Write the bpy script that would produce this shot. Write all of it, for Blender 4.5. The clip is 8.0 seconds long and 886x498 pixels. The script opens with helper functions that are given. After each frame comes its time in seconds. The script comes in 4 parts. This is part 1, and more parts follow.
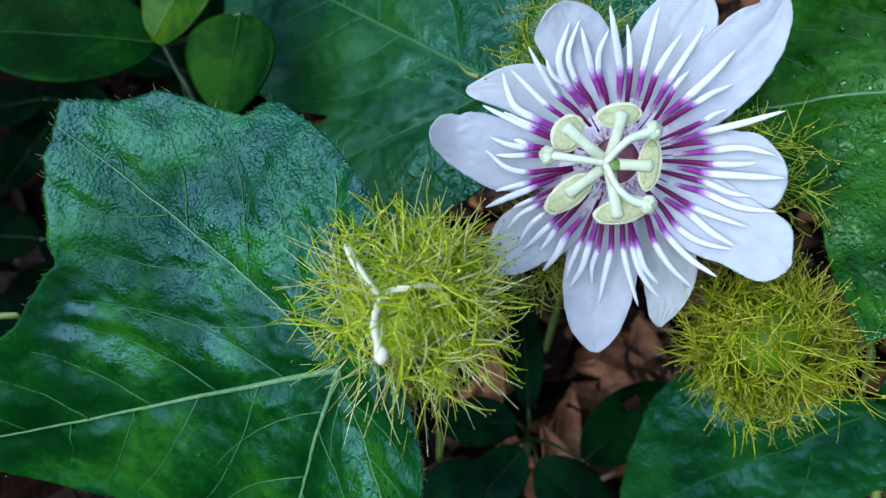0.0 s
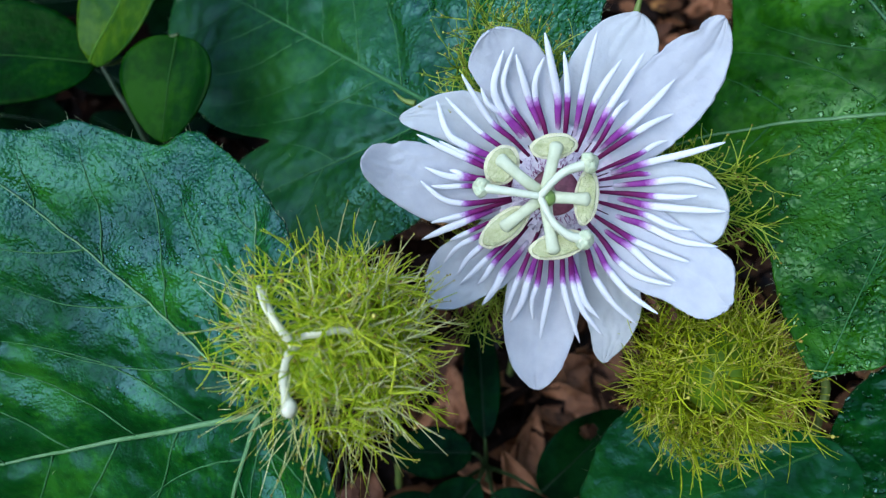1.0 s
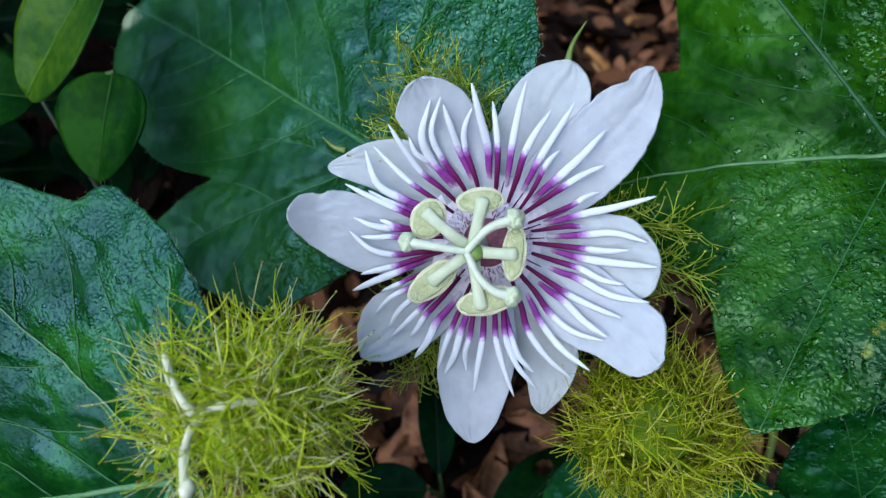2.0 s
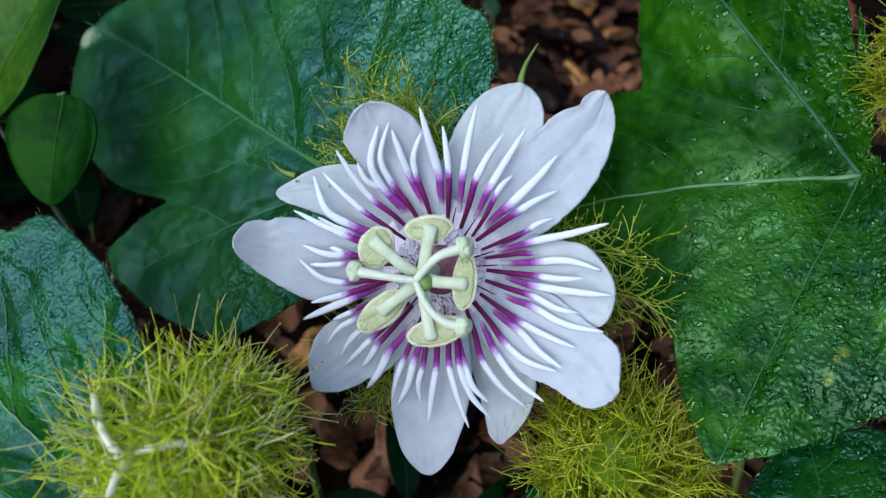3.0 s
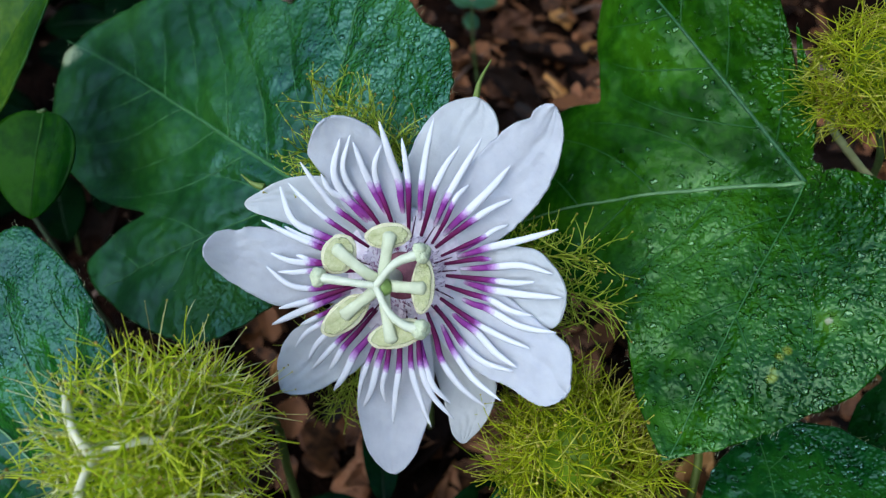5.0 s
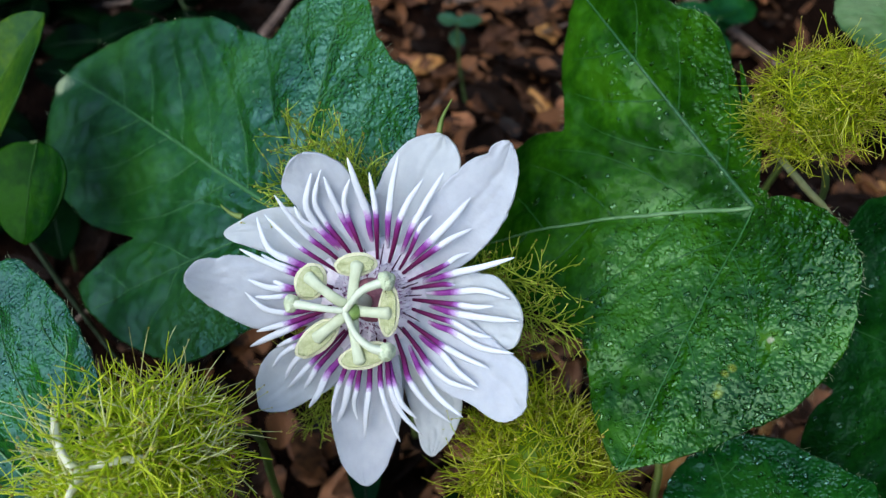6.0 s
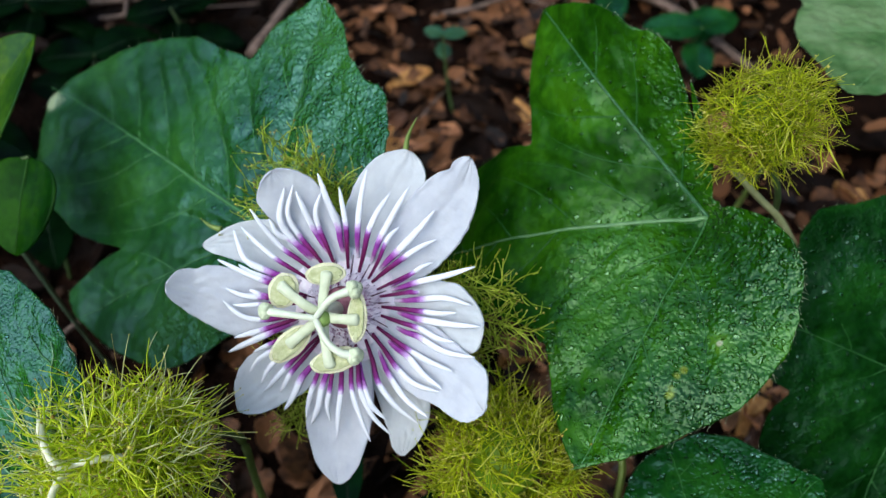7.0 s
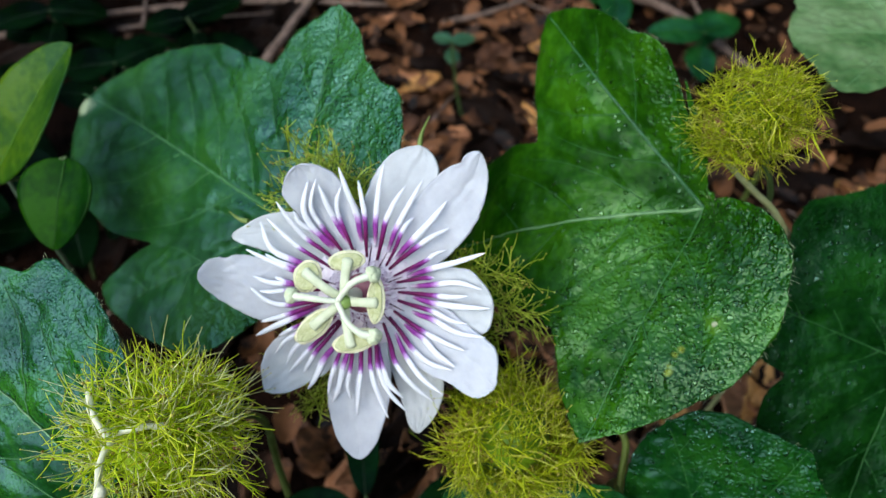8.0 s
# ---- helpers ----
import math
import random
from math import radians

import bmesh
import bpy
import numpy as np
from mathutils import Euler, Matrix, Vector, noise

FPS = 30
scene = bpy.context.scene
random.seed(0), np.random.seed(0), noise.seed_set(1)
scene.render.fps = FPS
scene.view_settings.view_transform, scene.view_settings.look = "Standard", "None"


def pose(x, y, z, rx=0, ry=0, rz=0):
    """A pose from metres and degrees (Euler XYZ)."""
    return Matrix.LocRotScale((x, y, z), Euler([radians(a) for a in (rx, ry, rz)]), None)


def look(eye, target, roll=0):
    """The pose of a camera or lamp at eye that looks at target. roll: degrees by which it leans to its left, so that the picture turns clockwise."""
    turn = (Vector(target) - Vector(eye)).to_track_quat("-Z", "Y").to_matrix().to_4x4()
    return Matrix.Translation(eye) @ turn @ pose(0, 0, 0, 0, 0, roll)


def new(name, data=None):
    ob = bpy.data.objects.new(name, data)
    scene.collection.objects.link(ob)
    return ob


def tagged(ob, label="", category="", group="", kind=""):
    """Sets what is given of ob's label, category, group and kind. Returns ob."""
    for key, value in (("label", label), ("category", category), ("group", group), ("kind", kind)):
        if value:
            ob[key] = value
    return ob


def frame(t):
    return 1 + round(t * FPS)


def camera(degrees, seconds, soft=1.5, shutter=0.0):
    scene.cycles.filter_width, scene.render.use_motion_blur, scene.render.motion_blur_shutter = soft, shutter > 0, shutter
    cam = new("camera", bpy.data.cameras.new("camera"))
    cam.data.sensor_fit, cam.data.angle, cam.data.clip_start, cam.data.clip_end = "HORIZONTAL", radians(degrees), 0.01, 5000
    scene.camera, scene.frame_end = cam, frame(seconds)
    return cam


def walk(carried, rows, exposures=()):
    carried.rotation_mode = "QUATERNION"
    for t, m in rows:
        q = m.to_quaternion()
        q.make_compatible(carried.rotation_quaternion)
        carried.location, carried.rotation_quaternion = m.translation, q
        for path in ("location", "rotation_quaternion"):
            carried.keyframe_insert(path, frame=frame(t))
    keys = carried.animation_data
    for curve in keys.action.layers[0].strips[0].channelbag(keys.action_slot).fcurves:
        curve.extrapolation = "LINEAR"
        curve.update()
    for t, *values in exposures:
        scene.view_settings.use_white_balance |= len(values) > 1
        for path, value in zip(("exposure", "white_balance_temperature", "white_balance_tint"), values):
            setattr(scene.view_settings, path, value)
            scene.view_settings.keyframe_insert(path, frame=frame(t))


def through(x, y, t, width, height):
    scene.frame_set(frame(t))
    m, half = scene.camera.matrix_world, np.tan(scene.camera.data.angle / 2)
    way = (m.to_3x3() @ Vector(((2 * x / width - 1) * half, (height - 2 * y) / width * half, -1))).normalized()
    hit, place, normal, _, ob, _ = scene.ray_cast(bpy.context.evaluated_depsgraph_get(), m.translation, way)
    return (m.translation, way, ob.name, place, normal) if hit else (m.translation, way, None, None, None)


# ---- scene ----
cam = camera(64.0, 8.0, 1.3)
PATH = [
    (0, (0.00113, 0.00237, 0.16212), (0.0153, 1.1541, -1.4729), 0.18),
    (0.5, (0.00575, 0.00658, 0.16122), (0.0400, 1.1673, -1.4671), 0.76),
    (1, (0.00957, 0.00824, 0.16070), (0.0561, 1.1775, -1.4612), 1.33),
    (1.5, (0.01450, 0.01264, 0.16178), (0.0686, 1.1820, -1.4599), 1.41),
    (2, (0.01910, 0.01574, 0.16306), (0.0830, 1.1862, -1.4574), 1.86),
    (2.2, (0.02038, 0.01697, 0.16308), (0.0979, 1.1930, -1.4528), 2.36),
    (3.3, (0.02613, 0.01937, 0.16229), (0.1198, 1.2160, -1.4375), 2.45),
    (3.5, (0.02659, 0.01920, 0.16216), (0.1264, 1.2209, -1.4334), 2.55),
    (4, (0.02737, 0.01943, 0.16351), (0.1240, 1.2201, -1.4331), 2.33),
    (4.2, (0.02852, 0.01906, 0.16485), (0.1314, 1.2185, -1.4323), 2.33),
    (5.3, (0.02973, 0.01432, 0.16661), (0.1338, 1.2353, -1.4140), 2.41),
    (5.5, (0.03018, 0.01384, 0.16779), (0.1305, 1.2345, -1.4133), 2.25),
    (6, (0.03454, 0.01367, 0.17378), (0.1397, 1.2392, -1.4032), 2.00),
    (6.5, (0.03725, 0.01307, 0.17793), (0.1455, 1.2413, -1.3968), 1.78),
    (7, (0.03968, 0.00993, 0.17934), (0.1458, 1.2482, -1.3876), 1.72),
    (7.5, (0.03840, 0.00581, 0.18072), (0.1393, 1.2550, -1.3779), 1.71),
    (8, (0.03854, 0.00210, 0.18413), (0.1204, 1.2571, -1.3710), 0.45),
]
walk(cam, [(t, look(eye, target, roll)) for t, eye, target, roll in PATH],
     [(0.0, 1.38, 5800, 2), (2.0, 1.2, 6050, 2), (4.0, 1.16, 6250, 2), (5.5, 1.24, 6450, 2), (6.5, 1.38, 6700, 2), (8.0, 1.50, 6950, 2)])

# ---- light, world and exposure ----
cam.data.dof.use_dof = True
cam.data.dof.focus_distance = 0.103
cam.data.dof.aperture_fstop = 24.0

world = bpy.data.worlds.new("overcast_sky")
scene.world = world
world.use_nodes = True
sky = world.node_tree.nodes.new("ShaderNodeTexSky")
sky.sky_type = "NISHITA"
sky.sun_disc = False
sky.sun_elevation = radians(50)
sky.sun_rotation = radians(230)
world.node_tree.links.new(sky.outputs[0], world.node_tree.nodes["Background"].inputs[0])
world.node_tree.nodes["Background"].inputs[1].default_value = 0.15

sun_data = bpy.data.lights.new("sun", "SUN")
sun_data.energy = 0.69
sun_data.angle = radians(68)
sun_data.color = (1.0, 0.99, 0.97)
sun = new("sun", sun_data)
sun.matrix_world = look((-0.85, -0.72, 1.25), (0.03, 0.08, 0.05))

MM = 0.001
GROUND = -50.0  # height of the soil, in millimetres like all plan numbers below


# ---- materials ----
def shader(name):
    m = bpy.data.materials.new(name)
    m.use_nodes = True
    return m, m.node_tree.nodes, m.node_tree.links, m.node_tree.nodes["Principled BSDF"]


def node(nodes, kind, **values):
    n = nodes.new(kind)
    for key, value in values.items():
        n.inputs[key].default_value = value
    return n


def ramp(nodes, links, source, stops):
    r = nodes.new("ShaderNodeValToRGB")
    while len(r.color_ramp.elements) < len(stops):
        r.color_ramp.elements.new(0.5)
    for e, (at, colour) in zip(r.color_ramp.elements, stops):
        e.position, e.color = at, (*colour, 1)
    links.new(source, r.inputs[0])
    return r.outputs[0]


def bump(nodes, links, height, strength, distance, before=None):
    b = node(nodes, "ShaderNodeBump", Strength=strength, Distance=distance)
    links.new(height, b.inputs["Height"])
    if before:
        links.new(before, b.inputs["Normal"])
    return b.outputs[0]


def noise_at(nodes, links, coord, scale, detail=3.0, rough=0.5):
    n = node(nodes, "ShaderNodeTexNoise", Scale=scale, Detail=detail, Roughness=rough)
    links.new(coord, n.inputs["Vector"])
    return n.outputs["Fac"]


def leaf_material(name, dark, mid, light, rough=0.3, wet=0.6, grain=900.0, pale=None, patch=70.0, through=0.15, shine=0.5, relief=0.4, drops=0.0, marks=(), tint=(0.34, 0.70, 1.0), lean=(0, 0, 0), tear=0.42, glints=0.0, lump=0.42):
    """A leaf: mottled green, pebbled relief, a damp shine and a little light that comes through. lean: the side on which water gathers."""
    m, nodes, links, bsdf = shader(name)
    coord = nodes.new("ShaderNodeTexCoord").outputs["Object"]
    blotch = noise_at(nodes, links, coord, patch, 4)
    fine = noise_at(nodes, links, coord, grain * 0.6, 3)
    mix = node(nodes, "ShaderNodeMath")
    mix.operation = "MULTIPLY_ADD"
    links.new(fine, mix.inputs[0])
    mix.inputs[1].default_value = 0.35
    links.new(blotch, mix.inputs[2])
    colour = ramp(nodes, links, mix.outputs[0], [(0.53, dark), (0.67, mid), (0.82, light)])
    if pale:
        spots = noise_at(nodes, links, coord, 150.0, 2)
        fac = ramp(nodes, links, spots, [(0.74, (0, 0, 0)), (0.86, (0.5, 0.5, 0.5))])
        mx = nodes.new("ShaderNodeMix")
        mx.data_type = "RGBA"
        links.new(fac, mx.inputs[0])
        links.new(colour, mx.inputs[6])
        mx.inputs[7].default_value = (*pale, 1)
        colour = mx.outputs[2]
    for spot, size, stain in marks:
        # a yellowed or bleached wound of ragged outline
        ragged = node(nodes, "ShaderNodeTexNoise", Scale=450.0, Detail=3.0)
        links.new(coord, ragged.inputs["Vector"])
        near = nodes.new("ShaderNodeVectorMath")
        near.operation = "DISTANCE"
        links.new(coord, near.inputs[0])
        near.inputs[1].default_value = (spot[0] * MM, spot[1] * MM, spot[2] * MM)
        wide = nodes.new("ShaderNodeMath")
        wide.operation = "MULTIPLY_ADD"
        links.new(ragged.outputs["Fac"], wide.inputs[0])
        wide.inputs[1].default_value = -size * 1.3 * MM
        links.new(near.outputs["Value"], wide.inputs[2])
        fade = nodes.new("ShaderNodeMapRange")
        links.new(wide.outputs[0], fade.inputs[0])
        fade.inputs[1].default_value, fade.inputs[2].default_value = size * 0.35 * MM, -size * 0.25 * MM
        over = nodes.new("ShaderNodeMix")
        over.data_type = "RGBA"
        links.new(fade.outputs[0], over.inputs[0])
        links.new(colour, over.inputs[6])
        over.inputs[7].default_value = (*stain, 1)
        colour = over.outputs[2]
    links.new(colour, bsdf.inputs["Base Color"])

    def gathered(fac, much):
        slope = nodes.new("ShaderNodeVectorMath")
        slope.operation = "DOT_PRODUCT"
        links.new(coord, slope.inputs[0])
        slope.inputs[1].default_value = (lean[0] * much, lean[1] * much, 0)
        add = nodes.new("ShaderNodeMath")
        links.new(slope.outputs["Value"], add.inputs[0])
        links.new(fac, add.inputs[1])
        add2 = nodes.new("ShaderNodeMath")
        links.new(add.outputs[0], add2.inputs[0])
        add2.inputs[1].default_value = lean[2] * much
        return add2.outputs[0]

    # a broken film of water: wide patches, torn by small dry gaps
    patches = nodes.new("ShaderNodeMapRange")
    links.new(gathered(noise_at(nodes, links, coord, 62.0, 4, 0.6), 1.0), patches.inputs[0])
    patches.inputs[1].default_value, patches.inputs[2].default_value = 0.36, 0.60
    patches.inputs[3].default_value = 0.12
    torn = node(nodes, "ShaderNodeTexNoise", Scale=grain, Detail=2.0, Roughness=0.5, Distortion=0.9)
    links.new(coord, torn.inputs["Vector"])
    beads = nodes.new("ShaderNodeMapRange")
    links.new(torn.outputs["Fac"], beads.inputs[0])
    beads.inputs[1].default_value, beads.inputs[2].default_value = 0.27, 0.36
    beads.inputs[3].default_value = tear
    film = nodes.new("ShaderNodeMath")
    film.operation = "MULTIPLY"
    links.new(patches.outputs[0], film.inputs[0])
    links.new(beads.outputs[0], film.inputs[1])
    gloss = nodes.new("ShaderNodeMapRange")
    links.new(film.outputs[0], gloss.inputs[0])
    gloss.inputs[3].default_value, gloss.inputs[4].default_value = shine * (1 - 0.92 * wet), shine
    links.new(gloss.outputs[0], bsdf.inputs["Specular IOR Level"])
    r = nodes.new("ShaderNodeMapRange")
    links.new(film.outputs[0], r.inputs[0])
    r.inputs[3].default_value, r.inputs[4].default_value = rough + 0.16, max(0.10, rough - 0.10)
    links.new(r.outputs[0], bsdf.inputs["Roughness"])
    n1 = bump(nodes, links, noise_at(nodes, links, coord, 240.0, 4, 0.6), lump, 0.0010)
    n2 = bump(nodes, links, film.outputs[0], wet, relief / grain, n1)
    if drops:
        # standing beads of water, close together where the film is thick
        cells = node(nodes, "ShaderNodeTexVoronoi", Scale=grain * 0.95, Randomness=1.0)
        cells.feature = "SMOOTH_F1"
        cells.inputs["Smoothness"].default_value = 0.25
        stir = node(nodes, "ShaderNodeTexNoise", Scale=grain * 0.7, Detail=1.0)
        links.new(coord, stir.inputs["Vector"])
        shifted = nodes.new("ShaderNodeVectorMath")
        shifted.operation = "MULTIPLY_ADD"
        links.new(stir.outputs["Color"], shifted.inputs[0])
        shifted.inputs[1].default_value = (1.0 / grain,) * 3
        links.new(coord, shifted.inputs[2])
        links.new(shifted.outputs[0], cells.inputs["Vector"])
        where = nodes.new("ShaderNodeMapRange")
        links.new(gathered(noise_at(nodes, links, coord, 40.0, 4, 0.6), 1.0), where.inputs[0])
        where.inputs[1].default_value, where.inputs[2].default_value = 0.38, 0.60
        where.inputs[3].default_value = 0.08
        dome = nodes.new("ShaderNodeMapRange")
        dome.interpolation_type = "SMOOTHSTEP"
        links.new(cells.outputs["Distance"], dome.inputs[0])
        dome.inputs[1].default_value, dome.inputs[2].default_value = 0.80, 0.0
        stand = nodes.new("ShaderNodeMath")
        stand.operation = "MULTIPLY"
        links.new(dome.outputs[0], stand.inputs[0])
        links.new(where.outputs[0], stand.inputs[1])
        n2 = bump(nodes, links, stand.outputs[0], drops, 0.5 / grain, n2)
    if glints:
        # scattered single drops, clear and sharp
        lone = node(nodes, "ShaderNodeTexVoronoi", Scale=grain * 0.62, Randomness=1.0)
        warp = node(nodes, "ShaderNodeTexNoise", Scale=grain * 0.9, Detail=2.0)
        links.new(coord, warp.inputs["Vector"])
        torn_edge = nodes.new("ShaderNodeVectorMath")
        torn_edge.operation = "MULTIPLY_ADD"
        links.new(warp.outputs["Color"], torn_edge.inputs[0])
        torn_edge.inputs[1].default_value = (1.5 / grain, 2.6 / grain, 1.5 / grain)
        links.new(coord, torn_edge.inputs[2])
        links.new(torn_edge.outputs[0], lone.inputs["Vector"])
        chosen = nodes.new("ShaderNodeMapRange")
        wetter = nodes.new("ShaderNodeMath")
        wetter.operation = "MULTIPLY_ADD"
        links.new(gathered(noise_at(nodes, links, coord, 55.0, 4, 0.6), 1.0), wetter.inputs[0])
        wetter.inputs[1].default_value = 1.3
        links.new(lone.outputs["Color"], wetter.inputs[2])
        links.new(wetter.outputs[0], chosen.inputs[0])
        chosen.inputs[1].default_value, chosen.inputs[2].default_value = 1.65 - glints, 1.68 - glints
        round_ = nodes.new("ShaderNodeMapRange")
        round_.interpolation_type = "SMOOTHSTEP"
        links.new(lone.outputs["Distance"], round_.inputs[0])
        round_.inputs[1].default_value, round_.inputs[2].default_value = 0.50, 0.22
        drop = nodes.new("ShaderNodeMath")
        drop.operation = "MULTIPLY"
        links.new(chosen.outputs[0], drop.inputs[0])
        links.new(round_.outputs[0], drop.inputs[1])
        n2 = bump(nodes, links, drop.outputs[0], 1.0, 0.33 / grain, n2)
        for socket, value in (("Specular IOR Level", 1.0), ("Roughness", 0.10)):
            source = bsdf.inputs[socket].links[0].from_socket
            blend = nodes.new("ShaderNodeMix")
            links.new(drop.outputs[0], blend.inputs[0])
            links.new(source, blend.inputs[2])
            blend.inputs[3].default_value = value
            links.new(blend.outputs[0], bsdf.inputs[socket])
    links.new(n2, bsdf.inputs["Normal"])
    bsdf.inputs["IOR"].default_value = 1.7
    bsdf.inputs["Specular Tint"].default_value = (*tint, 1)
    trans = nodes.new("ShaderNodeBsdfTranslucent")
    links.new(colour, trans.inputs[0])
    both = nodes.new("ShaderNodeMixShader")
    both.inputs[0].default_value = through
    links.new(bsdf.outputs[0], both.inputs[1])
    links.new(trans.outputs[0], both.inputs[2])
    links.new(both.outputs[0], nodes["Material Output"].inputs[0])
    return m


def soft_material(name, a, b, scale=300.0, rough=0.5, relief=0.3, depth=0.0003, island=False, through=0.0, shine=0.4):
    """Two close tones with grain at two sizes; island gives every loose strand a tone of its own."""
    m, nodes, links, bsdf = shader(name)
    coord = nodes.new("ShaderNodeTexCoord").outputs["Object"]
    source = noise_at(nodes, links, coord, scale, 5, 0.6)
    if island:
        geo = nodes.new("ShaderNodeNewGeometry")
        add = nodes.new("ShaderNodeMath")
        add.operation = "MULTIPLY_ADD"
        links.new(geo.outputs["Random Per Island"], add.inputs[0])
        add.inputs[1].default_value = 0.6
        sub = nodes.new("ShaderNodeMath")
        sub.operation = "SUBTRACT"
        links.new(source, sub.inputs[0])
        sub.inputs[1].default_value = 0.3
        links.new(sub.outputs[0], add.inputs[2])
        source = add.outputs[0]
    colour = ramp(nodes, links, source, [(0.28, a), (0.72, b)])
    links.new(colour, bsdf.inputs["Base Color"])
    bsdf.inputs["Roughness"].default_value = rough
    bsdf.inputs["Specular IOR Level"].default_value = shine
    n1 = bump(nodes, links, noise_at(nodes, links, coord, scale * 4, 3), relief, depth)
    links.new(n1, bsdf.inputs["Normal"])
    if through:
        trans = nodes.new("ShaderNodeBsdfTranslucent")
        links.new(colour, trans.inputs[0])
        both = nodes.new("ShaderNodeMixShader")
        both.inputs[0].default_value = through
        links.new(bsdf.outputs[0], both.inputs[1])
        links.new(trans.outputs[0], both.inputs[2])
        links.new(both.outputs[0], nodes["Material Output"].inputs[0])
    return m


def filament_material(name, stops, ragged=0.0016, spread=0.0008):
    """Colours by distance from the flower's axis, in millimetres, with a ragged streaky change between."""
    m, nodes, links, bsdf = shader(name)
    coord = nodes.new("ShaderNodeTexCoord").outputs["Object"]
    flat = nodes.new("ShaderNodeVectorMath")
    flat.operation = "MULTIPLY"
    links.new(coord, flat.inputs[0])
    flat.inputs[1].default_value = (1, 1, 0)
    length = nodes.new("ShaderNodeVectorMath")
    length.operation = "LENGTH"
    links.new(flat.outputs[0], length.inputs[0])
    k = nodes.new("ShaderNodeMath")
    k.operation = "MULTIPLY_ADD"
    links.new(noise_at(nodes, links, coord, 1600.0, 3, 0.6), k.inputs[0])
    k.inputs[1].default_value = ragged
    links.new(length.outputs["Value"], k.inputs[2])
    k2 = nodes.new("ShaderNodeMath")
    k2.operation = "MULTIPLY_ADD"
    links.new(nodes.new("ShaderNodeObjectInfo").outputs["Random"], k2.inputs[0])
    k2.inputs[1].default_value = spread
    links.new(k.outputs[0], k2.inputs[2])
    r = nodes.new("ShaderNodeMapRange")
    links.new(k2.outputs[0], r.inputs[0])
    r.inputs[1].default_value, r.inputs[2].default_value = (ragged + spread) / 2, 0.020 + (ragged + spread) / 2
    colour = ramp(nodes, links, r.outputs[0], [(at / 20.0, c) for at, c in stops])
    links.new(colour, bsdf.inputs["Base Color"])
    bsdf.inputs["Roughness"].default_value = 0.6
    bsdf.inputs["Specular IOR Level"].default_value = 0.2
    n1 = bump(nodes, links, noise_at(nodes, links, coord, 1500.0, 3), 0.3, 0.0002)
    links.new(n1, bsdf.inputs["Normal"])
    return m


YELLOW = (0.17, 0.21, 0.02)
YELLOW_MARKS = (((-21.8, 10.2, 8.3), 2.4, (0.07, 0.18, 0.015)), ((-21.8, 10.2, 8.3), 0.7, (0.55, 0.54, 0.38)), ((-22.7, 17.1, 10.7), 0.9, YELLOW), ((-22.9, 18.4, 11.2), 0.8, YELLOW), ((-24.0, 20.2, 11.7), 0.7, YELLOW), ((-25.0, 20.9, 11.9), 0.9, YELLOW))
LEAF_BLUE = leaf_material("damp_vine_leaf", (0.003, 0.034, 0.003), (0.007, 0.064, 0.005), (0.026, 0.135, 0.008), 0.35, 1.0, 1900.0, shine=0.38, relief=0.5, drops=0.40, tear=0.45, lean=(0.5, -3.5, 0.045), tint=(0.36, 0.74, 1.0), glints=0.04, lump=0.18)
LEAF_MID = leaf_material("vine_leaf", (0.005, 0.036, 0.001), (0.014, 0.074, 0.002), (0.034, 0.130, 0.004), 0.24, 1.0, 1250.0, (0.34, 0.38, 0.05), shine=0.42, relief=0.6, drops=0.45, lean=(-7.0, -6.0, 0.06), tint=(0.58, 1.0, 0.62), marks=YELLOW_MARKS, glints=0.42, lump=0.35)
LEAF_BACK = leaf_material("shaded_vine_leaf", (0.005, 0.038, 0.004), (0.012, 0.072, 0.008), (0.028, 0.116, 0.012), 0.30, 0.7, 1200.0, patch=38.0, shine=0.56, relief=0.5, drops=0.5, tear=0.75, lump=0.11, glints=0.12, lean=(2.0, -7.0, 0.05), marks=(((21.0, 78.0, 0.5), 3.2, (0.30, 0.36, 0.20)),), tint=(0.38, 0.82, 0.86))
# Two greens darkened for low leaves, standing in for shade the sky light lacks.
LEAF_LOW = leaf_material("low_vine_leaf", (0.002, 0.026, 0.003), (0.004, 0.045, 0.006), (0.012, 0.078, 0.008), 0.28, 1.0, 1300.0, shine=0.26, relief=0.6, drops=0.6, tint=(0.45, 0.85, 0.85), glints=0.34)
LEAF_UNDER = leaf_material("shade_green_vine_leaf", (0.004, 0.034, 0.006), (0.007, 0.058, 0.010), (0.014, 0.088, 0.013), 0.36, 1.0, 1200.0, shine=0.22, relief=0.4, drops=0.2, tear=0.7)
# Darker copy of the vine leaf: shade near the ground is in its green.
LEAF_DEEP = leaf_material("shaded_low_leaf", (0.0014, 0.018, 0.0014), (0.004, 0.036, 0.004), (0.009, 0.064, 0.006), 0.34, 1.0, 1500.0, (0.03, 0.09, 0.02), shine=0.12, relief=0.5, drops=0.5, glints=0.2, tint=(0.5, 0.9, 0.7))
# Leaf green near black: the gloom between the plants is put into the colour.
LEAF_DEEP_SHADE = leaf_material("deep_shade_leaf", (0.0003, 0.002, 0.0003), (0.0006, 0.0045, 0.0006), (0.0014, 0.009, 0.0014), 0.6, 0.7, 1200.0, shine=0.015)
# Seedling green darkened so that it holds the shade under the flower.
LEAF_SHADE = leaf_material("shade_seedling_leaf", (0.0012, 0.009, 0.0012), (0.0025, 0.019, 0.0025), (0.005, 0.034, 0.005), 0.5, 0.7, 1200.0, shine=0.05)
